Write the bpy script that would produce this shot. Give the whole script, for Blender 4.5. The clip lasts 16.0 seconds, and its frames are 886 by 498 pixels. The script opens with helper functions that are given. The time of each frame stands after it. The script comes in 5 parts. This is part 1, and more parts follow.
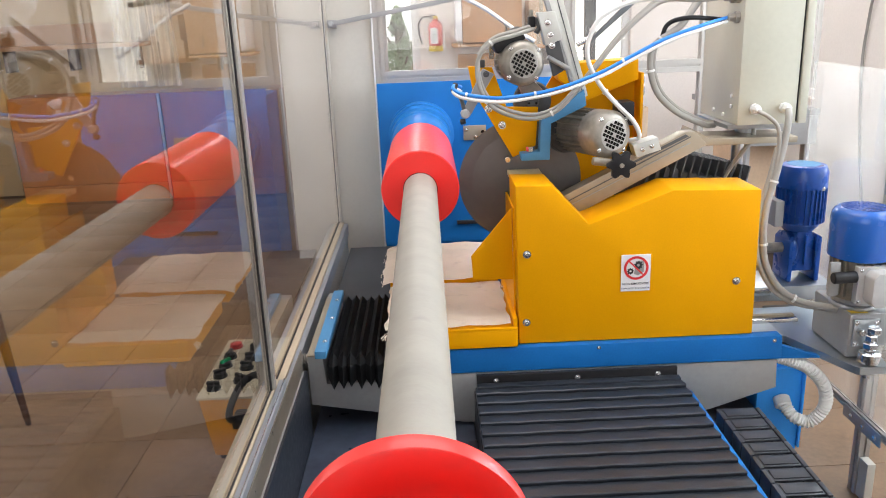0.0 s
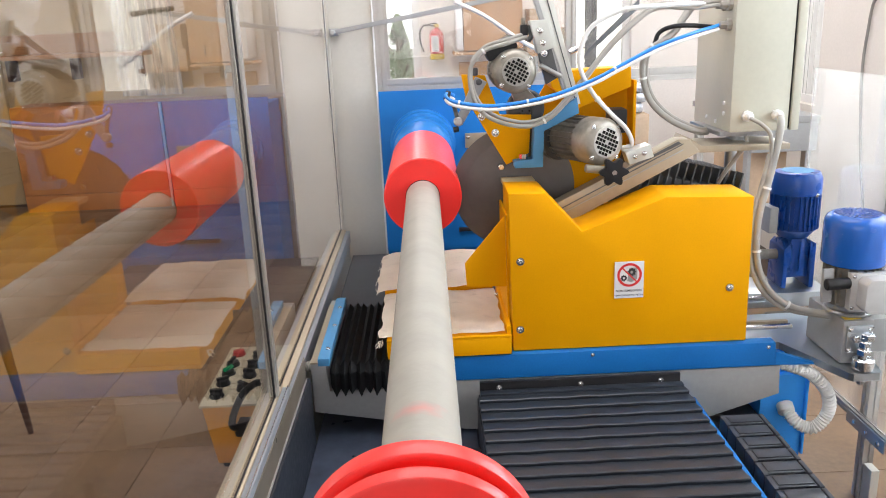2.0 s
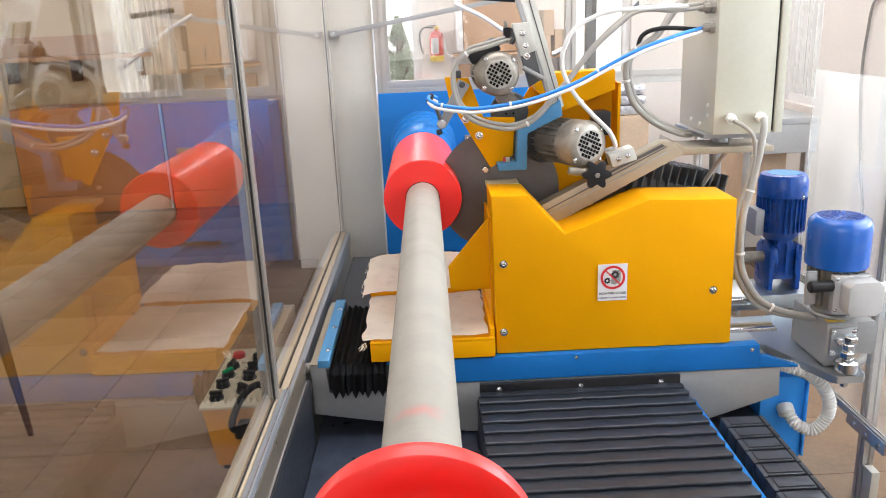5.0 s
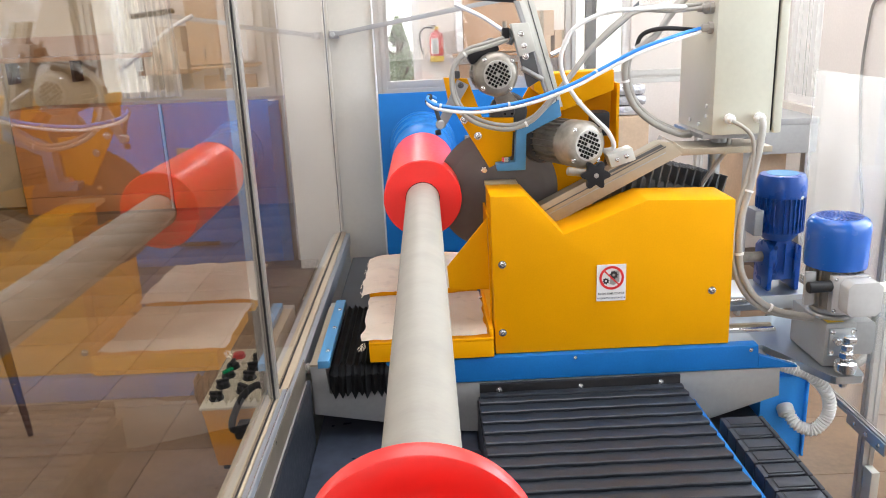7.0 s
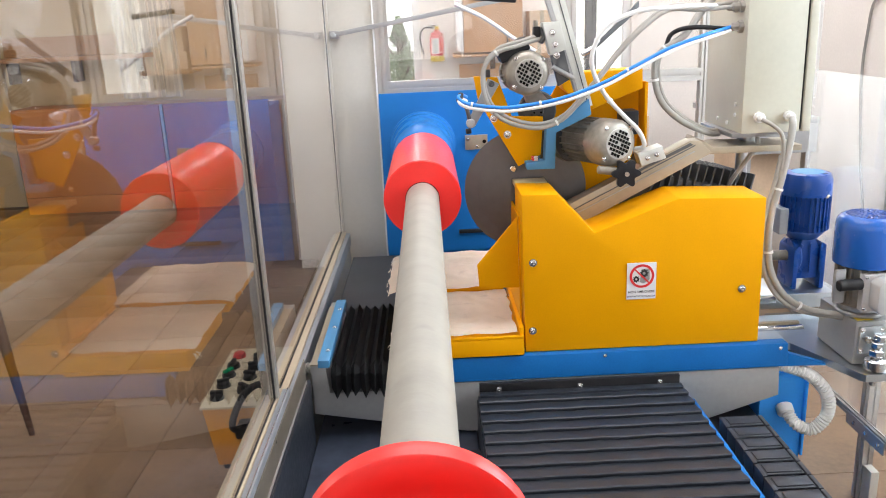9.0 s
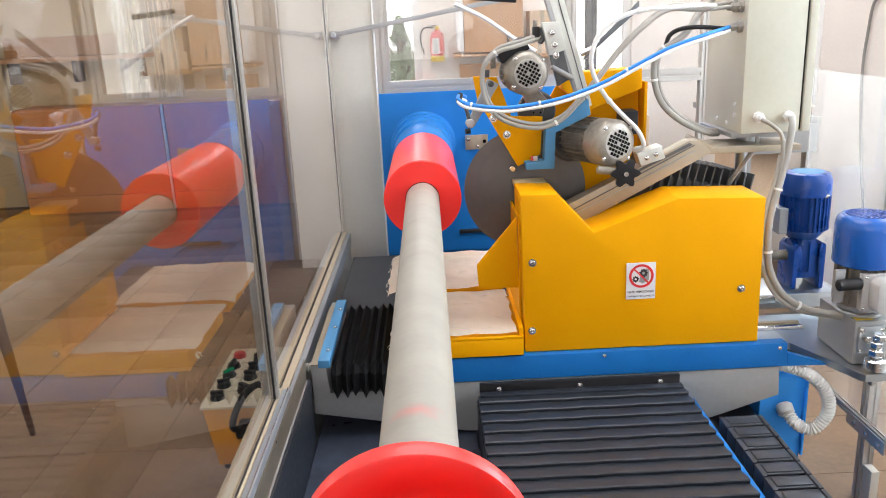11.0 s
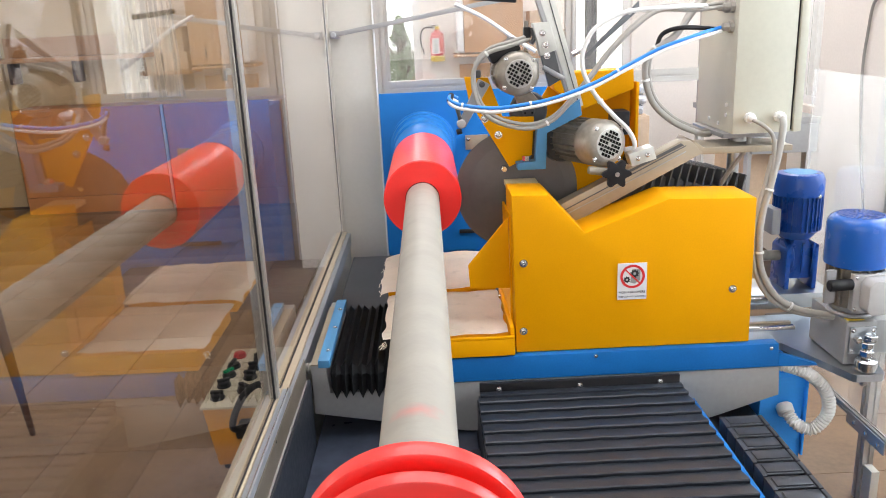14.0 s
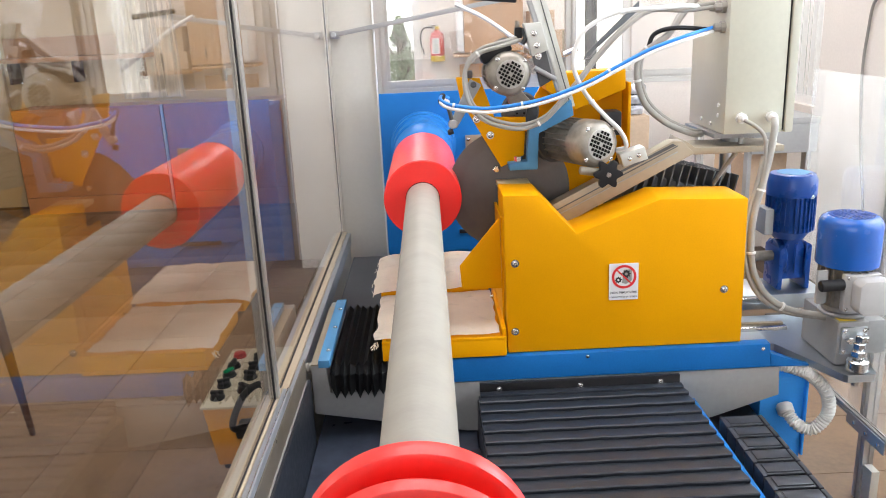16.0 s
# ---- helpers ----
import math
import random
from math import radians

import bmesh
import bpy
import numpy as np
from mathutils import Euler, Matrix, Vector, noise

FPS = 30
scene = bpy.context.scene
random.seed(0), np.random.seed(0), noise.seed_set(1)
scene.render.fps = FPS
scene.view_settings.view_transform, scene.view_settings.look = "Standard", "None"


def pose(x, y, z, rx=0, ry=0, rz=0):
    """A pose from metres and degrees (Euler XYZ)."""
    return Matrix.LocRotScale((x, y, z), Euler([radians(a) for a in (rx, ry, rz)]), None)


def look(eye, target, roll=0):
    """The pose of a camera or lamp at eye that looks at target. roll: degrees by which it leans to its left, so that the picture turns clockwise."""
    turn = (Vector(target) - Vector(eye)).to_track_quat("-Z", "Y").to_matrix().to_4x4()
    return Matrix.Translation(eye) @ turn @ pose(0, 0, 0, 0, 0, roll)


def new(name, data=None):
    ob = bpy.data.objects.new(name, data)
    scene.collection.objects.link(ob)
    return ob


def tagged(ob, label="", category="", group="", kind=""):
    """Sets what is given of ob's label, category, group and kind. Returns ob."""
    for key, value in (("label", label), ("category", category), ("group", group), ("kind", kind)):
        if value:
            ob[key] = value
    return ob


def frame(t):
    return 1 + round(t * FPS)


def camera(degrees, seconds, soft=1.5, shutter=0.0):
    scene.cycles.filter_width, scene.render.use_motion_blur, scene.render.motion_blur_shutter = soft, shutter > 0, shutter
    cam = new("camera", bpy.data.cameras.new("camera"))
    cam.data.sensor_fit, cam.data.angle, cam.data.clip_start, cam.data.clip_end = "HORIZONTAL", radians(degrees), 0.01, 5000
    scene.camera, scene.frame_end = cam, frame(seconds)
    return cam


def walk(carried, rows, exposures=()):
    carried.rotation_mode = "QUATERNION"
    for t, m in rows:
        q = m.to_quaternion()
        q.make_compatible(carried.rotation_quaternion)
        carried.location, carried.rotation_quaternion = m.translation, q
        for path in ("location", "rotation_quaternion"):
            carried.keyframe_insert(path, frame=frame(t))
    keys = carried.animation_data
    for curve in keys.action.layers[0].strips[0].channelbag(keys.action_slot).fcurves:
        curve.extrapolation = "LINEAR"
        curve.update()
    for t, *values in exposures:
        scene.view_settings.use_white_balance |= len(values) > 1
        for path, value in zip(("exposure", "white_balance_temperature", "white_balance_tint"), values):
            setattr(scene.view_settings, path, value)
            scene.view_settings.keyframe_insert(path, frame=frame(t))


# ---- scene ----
cam = camera(59.0, 16.0, soft=1.0)
PATH = [
    (0.0, pose(0.0314, 0.0100, 1.5968, 73.130, 2.200, -1.380)),
    (0.5, pose(0.0250, 0.0090, 1.5965, 73.370, 2.250, -1.360)),
    (1.0, pose(0.0266, 0.0059, 1.5975, 73.490, 2.300, -1.290)),
    (1.5, pose(0.0270, 0.0050, 1.5972, 73.640, 2.340, -1.330)),
    (2.0, pose(0.0260, 0.0060, 1.5970, 73.680, 2.370, -1.370)),
    (3.0, pose(0.0265, 0.0062, 1.5972, 73.730, 2.395, -1.375)),
    (4.0, pose(0.0263, 0.0062, 1.5970, 73.777, 2.395, -1.377)),
    (6.5, pose(0.0262, 0.0059, 1.5971, 73.834, 2.395, -1.379)),
    (8.2, pose(0.0270, 0.0050, 1.5975, 73.830, 2.405, -1.365)),
    (9.0, pose(0.0305, 0.0010, 1.5990, 73.808, 2.445, -1.300)),
    (11.5, pose(0.0325, 0.0, 1.6, 73.791, 2.489, -1.253)),
    (15.0, pose(0.0325, 0.0, 1.6, 73.791, 2.489, -1.253)),
    (16.0, pose(0.0315, 0.0, 1.5995, 73.798, 2.480, -1.265)),
]
walk(cam, PATH, [(0.0, -0.70, 6700, 15), (1.5, -0.66, 6700, 15), (3.5, -0.61, 6700, 15), (7.0, -0.58, 6700, 15), (9.0, -0.61, 6700, 15), (16.0, -0.61, 6700, 15)])

# ---- world and light ----
SUN_EL, SUN_AZ = 60.0, 180.0
world = bpy.data.worlds.new("world")
scene.world = world
world.use_nodes = True
wn = world.node_tree.nodes
sky = wn.new("ShaderNodeTexSky")
sky.sky_type, sky.sun_disc = "NISHITA", False
sky.sun_elevation, sky.sun_rotation = radians(SUN_EL), radians(SUN_AZ)
wn["Background"].inputs[1].default_value = 0.12
world.node_tree.links.new(sky.outputs[0], wn["Background"].inputs[0])

sun_data = bpy.data.lights.new("sun", "SUN")
sun_data.energy, sun_data.angle, sun_data.color = 5.0, radians(0.5), (1.0, 0.95, 0.88)
sun = new("sun", sun_data)
az, el = radians(SUN_AZ), radians(SUN_EL)
sun.matrix_world = look((0, 0, 9), (-math.sin(az) * math.cos(el), -math.cos(az) * math.cos(el), 9 - math.sin(el)))


# area lamp for a window's daylight, also the fill at added openings
def window_and_fill_lamp(eye, target, sx, sy, watts, colour=(0.93, 0.97, 1.0)):
    d = bpy.data.lights.new("window_and_fill_daylight", "AREA")
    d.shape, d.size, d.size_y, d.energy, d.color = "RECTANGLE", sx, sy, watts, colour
    ob = new("window_and_fill_daylight", d)
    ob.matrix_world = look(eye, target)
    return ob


# room: x from RX0 to RX1, y from RY0 to RY1
RX0, RX1, RY0, RY1, RZ = -4.6, 2.3, -3.2, 5.2, 3.3
LEFT_FAR = 7.8
# fill from the right, at a window added out of view
window_and_fill_lamp((RX1 - 0.03, 1.9, 1.85), (0, 1.9, 1.0), 2.6, 1.7, 172, (0.78, 0.91, 1.0))
# fill from behind the camera, at an added unseen window
window_and_fill_lamp((-1.2, RY0 + 0.03, 2.1), (-0.6, 2, 1.3), 3.8, 2.0, 112)
window_and_fill_lamp((-0.31, RY1 - 0.03, 2.25), (-0.31, 2.0, 1.4), 0.58, 0.68, 20)
window_and_fill_lamp((1.15, RY1 - 0.03, 2.25), (1.5, 2.0, 1.2), 0.4, 0.68, 14)
window_and_fill_lamp((RX1 - 0.03, 4.85, 2.3), (0, 4.6, 1.2), 0.5, 0.7, 16)
# left fill at an added unseen window, for floor and right wall
window_and_fill_lamp((RX0 + 0.03, 3.6, 2.1), (0, 3.6, 1.0), 4.2, 2.0, 95, (1.0, 0.97, 0.92))

# added overhead fill lamp, brightens upward-facing surfaces
window_and_fill_lamp((0.3, 2.2, RZ + 0.03), (0.3, 2.2, 0), 2.2, 2.4, 112, (0.97, 0.98, 1.0))

# ---- materials ----
MATS = {}


def mat(name, colour, rough=0.5, metal=0.0, vary=0.12, scale=6.0, grain=60.0, bump=0.05, dist=0.002, second=None, spots=0.0,
        stretch=(1, 1, 1), coat=0.0, per_piece=0.0, spec=0.5):
    """A surface with broad tone changes, fine grain, optional second tone in patches, and a fine relief."""
    if name in MATS:
        return MATS[name]
    m = bpy.data.materials.new(name)
    m.use_nodes = True
    nt = m.node_tree
    n, l = nt.nodes, nt.links
    b = n["Principled BSDF"]
    tc = n.new("ShaderNodeTexCoord")
    mp = n.new("ShaderNodeMapping")
    mp.inputs["Scale"].default_value = stretch
    l.new(tc.outputs["Object"], mp.inputs[0])
    big = n.new("ShaderNodeTexNoise")
    big.inputs["Scale"].default_value, big.inputs["Detail"].default_value = scale, 4
    fine = n.new("ShaderNodeTexNoise")
    fine.inputs["Scale"].default_value, fine.inputs["Detail"].default_value = grain, 6
    l.new(mp.outputs[0], big.inputs[0])
    l.new(mp.outputs[0], fine.inputs[0])
    mix = n.new("ShaderNodeMix")
    mix.data_type = "RGBA"
    c = Vector(colour)
    dark = second if second else tuple(c * (1 - vary * 1.6))
    mix.inputs[6].default_value, mix.inputs[7].default_value = (*dark, 1), (*tuple(min(1, v * (1 + vary * 0.5)) for v in colour), 1)
    ramp = n.new("ShaderNodeMapRange")
    ramp.inputs[1].default_value, ramp.inputs[2].default_value = 0.3, 0.6
    add = n.new("ShaderNodeMath")
    add.operation = "MULTIPLY_ADD"
    add.inputs[1].default_value = 0.35
    l.new(fine.outputs[0], add.inputs[0])
    sub = n.new("ShaderNodeMath")
    sub.operation = "MULTIPLY"
    sub.inputs[1].default_value = 0.65
    l.new(big.outputs[0], sub.inputs[0])
    l.new(sub.outputs[0], add.inputs[2])
    l.new(add.outputs[0], ramp.inputs[0])
    l.new(ramp.outputs[0], mix.inputs[0])
    last = mix.outputs[2]
    if spots:
        sp = n.new("ShaderNodeTexNoise")
        sp.inputs["Scale"].default_value, sp.inputs["Detail"].default_value = scale * 2.7, 8
        l.new(tc.outputs["Object"], sp.inputs[0])
        sr = n.new("ShaderNodeMapRange")
        sr.inputs[1].default_value, sr.inputs[2].default_value, sr.inputs[4].default_value = 0.58, 0.75, spots
        l.new(sp.outputs[0], sr.inputs[0])
        m2 = n.new("ShaderNodeMix")
        m2.data_type = "RGBA"
        m2.inputs[7].default_value = (*tuple(c * 0.45), 1)
        l.new(sr.outputs[0], m2.inputs[0])
        l.new(last, m2.inputs[6])
        last = m2.outputs[2]
    if per_piece:
        oi = n.new("ShaderNodeObjectInfo")
        hs = n.new("ShaderNodeHueSaturation")
        pr = n.new("ShaderNodeMapRange")
        pr.inputs[3].default_value, pr.inputs[4].default_value = 1 - per_piece, 1 + per_piece
        l.new(oi.outputs["Random"], pr.inputs[0])
        l.new(pr.outputs[0], hs.inputs["Value"])
        l.new(last, hs.inputs["Color"])
        last = hs.outputs[0]
    l.new(last, b.inputs["Base Color"])
    rr = n.new("ShaderNodeMapRange")
    rr.inputs[3].default_value, rr.inputs[4].default_value = max(0.02, rough - 0.08), min(1, rough + 0.1)
    l.new(fine.outputs[0], rr.inputs[0])
    l.new(rr.outputs[0], b.inputs["Roughness"])
    b.inputs["Metallic"].default_value = metal
    b.inputs["Coat Weight"].default_value = coat
    b.inputs["Specular IOR Level"].default_value = spec
    if bump:
        bp = n.new("ShaderNodeBump")
        bp.inputs["Strength"].default_value, bp.inputs["Distance"].default_value = bump, dist
        l.new(fine.outputs[0], bp.inputs["Height"])
        l.new(bp.outputs[0], b.inputs["Normal"])
    MATS[name] = m
    return m


YELLOW = mat("yellow_paint", (0.80, 0.350, 0.001), 0.45, vary=0.05, scale=4, grain=220, bump=0.03, spec=0.10)
ORANGE = mat("console_orange", (0.62, 0.27, 0.03), 0.45, vary=0.12)
BLUE = mat("blue_paint", (0.006, 0.150, 0.46), 0.45, spec=0.18, vary=0.1, scale=5, grain=180)
NAVY = mat("bed_navy", (0.013, 0.016, 0.023), 0.38, vary=0.3, scale=5)
# lighter copy of the bed navy: hazy light on the well is in its colour
WELL_NAVY_LIT = mat("oily_well_lit", (0.055, 0.068, 0.10), 0.3, vary=0.45, scale=3, grain=30)
MOTOR_BLUE = mat("motor_blue", (0.004, 0.048, 0.24), 0.28, vary=0.04, scale=3, grain=20, bump=0, coat=0.12, spec=0.3)
CREAM = mat("cream_panel", (0.52, 0.50, 0.445), 0.5, vary=0.04, scale=2)
CAB = mat("cabinet_enamel", (0.52, 0.51, 0.42), 0.42, vary=0.05, scale=5)
ALU = mat("aluminium_profile", (0.44, 0.42, 0.39), 0.4, 0.5, vary=0.08, scale=3, grain=90, stretch=(1, 0.2, 1))
STEEL = mat("ground_steel", (0.40, 0.41, 0.42), 0.36, 0.75, vary=0.12, scale=9, grain=120)
SILVER = mat("silver_paint", (0.34, 0.345, 0.345), 0.42, 0.3, vary=0.08, scale=5)
BLADE = mat("blade_steel", (0.14, 0.132, 0.128), 0.45, 0.5, vary=0.12, scale=3, grain=40)
CHROME = mat("chromed_steel", (0.66, 0.67, 0.68), 0.2, 1.0, vary=0.05, bump=0)
GREY_ALU = mat("cast_aluminium", (0.30, 0.275, 0.235), 0.42, 0.5, vary=0.25, scale=14)
BEIGE_METAL = mat("anodised_slide", (0.36, 0.31, 0.235), 0.4, 0.4, vary=0.1)
BLACK = mat("black_plastic", (0.016, 0.016, 0.018), 0.42, vary=0.2, spec=0.3)
RUBBER = mat("bellows_rubber", (0.020, 0.025, 0.034), 0.34, vary=0.25, scale=12, grain=160, bump=0.15)
PLEAT_BLACK = mat("pleat_cloth", (0.016, 0.017, 0.019), 0.65, vary=0.2, scale=12, grain=160, spec=0.25)
# near-black that paints the shade inside holes, also used on dark screws
HOLE_SCREW_BLACK = mat("hole_shade_screw_black", (0.010, 0.010, 0.010), 0.9, vary=0.1, bump=0, spec=0.05)
FIN = mat("dark_motor_fins", (0.09, 0.095, 0.10), 0.4, 0.3, vary=0.2)
CABLE = mat("cable_grey", (0.33, 0.315, 0.285), 0.45, vary=0.06, scale=20)
WHITE_PL = mat("white_plastic", (0.72, 0.72, 0.70), 0.4, vary=0.05, scale=20)
BOX_GREY = mat("junction_grey", (0.48, 0.475, 0.465), 0.45, vary=0.05, scale=20)
HOSE_BLUE = mat("blue_air_hose", (0.02, 0.24, 0.75), 0.3, vary=0.05)
CLOTH = mat("cotton_cloth", (0.95, 0.885, 0.77), 0.95, vary=0.05, scale=9, grain=300, bump=0.25, dist=0.002, spots=0.25)
WHITE = mat("white_enamel", (0.8, 0.8, 0.8), 0.4, vary=0.03)
SIGN_RED = mat("sign_red", (0.72, 0.03, 0.03), 0.45, vary=0.05)
INK = mat("ink_black", (0.02, 0.02, 0.02), 0.5, vary=0.1)
PLASTER = mat("plaster_wall", (0.82, 0.775, 0.735), 0.85, vary=0.05, scale=1.2, grain=70, bump=0.12)
PLASTER_DIM = mat("plaster_tan", (0.62, 0.48, 0.29), 0.85, vary=0.1, scale=1.2, grain=70, bump=0.12)
CEIL = mat("ceiling_white", (0.8, 0.78, 0.74), 0.9, vary=0.03, scale=1)
TILE = mat("floor_tile", (0.235, 0.150, 0.092), 0.42, vary=0.2, scale=3, grain=50, spots=0.4, per_piece=0.12)
GROUT = mat("tile_joint", (0.105, 0.075, 0.055), 0.8, vary=0.2)
PLY = mat("plywood", (0.50, 0.27, 0.13), 0.5, vary=0.15, scale=2, grain=30, stretch=(1, 1, 0.15))
CARTON = mat("cardboard", (0.58, 0.42, 0.29), 0.8, vary=0.1)
DARK_WOOD = mat("dark_wood", (0.07, 0.03, 0.018), 0.35, vary=0.3, scale=8, stretch=(1, 1, 0.2))
EXT_RED = mat("extinguisher_red", (0.62, 0.03, 0.02), 0.3, vary=0.05, coat=0.4)
EXT_YEL = mat("yellow_cap", (0.75, 0.52, 0.04), 0.5)
# paler than foliage: bright window glare is put into the green
LEAF = mat("glare_paled_leaf", (0.28, 0.38, 0.22), 0.6, vary=0.4, scale=3)
BARK = mat("bark", (0.12, 0.09, 0.06), 0.9, vary=0.3)
GRASS = mat("outside_ground", (0.16, 0.2, 0.10), 0.9, vary=0.3, scale=0.5)
GREEN_LENS = mat("green_button", (0.0, 0.30, 0.12), 0.2)
RED_KNOB = mat("red_button", (0.42, 0.03, 0.03), 0.35)
BROWN_CABINET = mat("brown_cabinet", (0.52, 0.20, 0.055), 0.45, vary=0.12, scale=2, grain=40, stretch=(1, 1, 0.15))
PLATE_STEEL = mat("galvanised_plate", (0.50, 0.55, 0.59), 0.33, 1.0, vary=0.06, scale=5, grain=24, bump=0)


def glass_mat():
    m = bpy.data.materials.new("clear_pane")
    m.use_nodes = True
    b = m.node_tree.nodes["Principled BSDF"]
    b.inputs["Base Color"].default_value = (0.97, 0.955, 0.915, 1)
    b.inputs["Roughness"].default_value = 0.0
    b.inputs["IOR"].default_value = 1.58
    b.inputs["Transmission Weight"].default_value = 1.0
    return m


GLASS = glass_mat()
CHAIN_BLACK = mat("chain_plastic", (0.036, 0.040, 0.050), 0.36, vary=0.2, scale=14, grain=120)
RAIL_GOLD = mat("champagne_profile", (0.56, 0.47, 0.34), 0.38, 0.35, vary=0.08, scale=4, grain=90, stretch=(1, 0.2, 1))
RAIL_BLUE = mat("bare_profile", (0.36, 0.39, 0.43), 0.34, 0.6, vary=0.08, scale=4, grain=90, stretch=(1, 0.2, 1))
FASCIA = mat("oiled_sheet", (0.22, 0.185, 0.14), 0.3, 0.5, vary=0.12, scale=3, grain=14, bump=0)
GRILLE = mat("pale_grille", (0.44, 0.42, 0.39), 0.4, 0.3, vary=0.06, scale=20)


def haze_pane_mat():
    """A clear acrylic pane with a pale veil of light mixed into it."""
    m = bpy.data.materials.new("hazed_pane")
    m.use_nodes = True
    n, l = m.node_tree.nodes, m.node_tree.links
    clear = n["Principled BSDF"]
    clear.inputs["Base Color"].default_value = (0.98, 0.98, 0.97, 1)
    clear.inputs["Roughness"].default_value = 0.0
    clear.inputs["IOR"].default_value = 1.45
    clear.inputs["Transmission Weight"].default_value = 1.0
    veil = n.new("ShaderNodeBsdfTranslucent")
    veil.inputs["Color"].default_value = (0.9, 0.88, 0.84, 1)
    tc = n.new("ShaderNodeTexCoord")
    nz = n.new("ShaderNodeTexNoise")
    nz.inputs["Scale"].default_value, nz.inputs["Detail"].default_value = 5, 5
    l.new(tc.outputs["Object"], nz.inputs[0])
    mr = n.new("ShaderNodeMapRange")
    mr.inputs[1].default_value, mr.inputs[2].default_value = 0.3, 0.7
    mr.inputs[3].default_value, mr.inputs[4].default_value = 0.04, 0.09
    l.new(nz.outputs[0], mr.inputs[0])
    mx = n.new("ShaderNodeMixShader")
    l.new(mr.outputs[0], mx.inputs[0])
    l.new(clear.outputs[0], mx.inputs[1])
    l.new(veil.outputs[0], mx.inputs[2])
    l.new(mx.outputs[0], n["Material Output"].inputs[0])
    return m


HAZE_PANE = haze_pane_mat()
# lighter copy of the blue paint: light from the right is in the colour
LIT_BOX_BLUE = mat("lit_blue_enamel", (0.025, 0.33, 0.92), 0.4, vary=0.06, scale=5, grain=160, spec=0.35)
STRIP_BLUE = mat("pale_blue_strip", (0.05, 0.22, 0.42), 0.5, vary=0.06)
GEAR_BLUE = mat("gear_motor_blue", (0.008, 0.098, 0.42), 0.24, vary=0.02, scale=2, grain=20, bump=0, coat=0.3, spec=0.4)
FOIL = mat("plastic_wrap", (0.5, 0.5, 0.52), 0.2, 0.5, vary=0.3, scale=18, grain=60, bump=0.6, dist=0.01)
WALL_CABLE = mat("wall_cable_grey", (0.26, 0.25, 0.24), 0.5)
DOOR_PAINT = mat("door_ochre_white", (0.66, 0.52, 0.32), 0.5, vary=0.08, scale=2)


def red_mat():
    """Glossy red polyurethane, slightly translucent."""
    m = mat("red_polyurethane", (0.93, 0.028, 0.022), 0.36, vary=0.03, scale=7, grain=120, bump=0.02, coat=0.22, spec=0.4)
    b = m.node_tree.nodes["Principled BSDF"]
    b.inputs["Subsurface Weight"].default_value = 0.25
    b.inputs["Subsurface Radius"].default_value = (0.02, 0.004, 0.003)
    return m


LEDGE = mat("cream_ledge", (0.62, 0.50, 0.30), 0.5, vary=0.06)
RED = red_mat()


def tube_mat():
    """Greyish cardboard-like sleeve: wrapped bands, a rubbed red mark and a dark smudge."""
    m = mat("pale_tube", (0.325, 0.31, 0.268), 0.5, vary=0.08, scale=7, grain=90, bump=0.04, stretch=(1, 2.2, 1), spots=0.10)
    nt = m.node_tree
    n, l = nt.nodes, nt.links
    b = n["Principled BSDF"]
    src = b.inputs["Base Color"].links[0].from_socket
    tc = [x for x in n if x.type == "TEX_COORD"][0]
    for centre, size, colour, amount in (((-0.043, 0.86, -0.025), (0.035, 0.018, 0.035), (0.60, 0.16, 0.13), 0.55),
                                         ((0.008, 1.13, 0.049), (0.022, 0.012, 0.03), (0.25, 0.24, 0.22), 0.6),
                                         ((0.02, 1.55, -0.045), (0.03, 0.03, 0.03), (0.36, 0.33, 0.28), 0.5)):
        mp = n.new("ShaderNodeMapping")
        mp.vector_type = "TEXTURE"
        mp.inputs["Location"].default_value, mp.inputs["Scale"].default_value = centre, size
        l.new(tc.outputs["Object"], mp.inputs[0])
        ln = n.new("ShaderNodeVectorMath")
        ln.operation = "LENGTH"
        l.new(mp.outputs[0], ln.inputs[0])
        nz = n.new("ShaderNodeTexNoise")
        nz.inputs["Scale"].default_value = 60
        l.new(tc.outputs["Object"], nz.inputs[0])
        sm = n.new("ShaderNodeMath")
        sm.operation = "MULTIPLY_ADD"
        sm.inputs[1].default_value = 1.2
        l.new(nz.outputs[0], sm.inputs[0])
        l.new(ln.outputs["Value"], sm.inputs[2])
        mr = n.new("ShaderNodeMapRange")
        mr.inputs[1].default_value, mr.inputs[2].default_value, mr.inputs[3].default_value, mr.inputs[4].default_value = 0.6, 1.7, amount, 0
        l.new(sm.outputs[0], mr.inputs[0])
        mx = n.new("ShaderNodeMix")
        mx.data_type = "RGBA"
        mx.inputs[7].default_value = (*colour, 1)
        l.new(mr.outputs[0], mx.inputs[0])
        l.new(src, mx.inputs[6])
        src = mx.outputs[2]
    l.new(src, b.inputs["Base Color"])
    return m


TUBE = tube_mat()


def glow(name, colour, strength):
    m = bpy.data.materials.new(name)
    m.use_nodes = True
    b = m.node_tree.nodes["Principled BSDF"]
    b.inputs["Base Color"].default_value = (*colour, 1)
    b.inputs["Emission Color"].default_value = (*colour, 1)
    b.inputs["Emission Strength"].default_value = strength
    return m


SKY_GLOW = glow("hazy_sky", (0.95, 0.98, 1.0), 1.25)


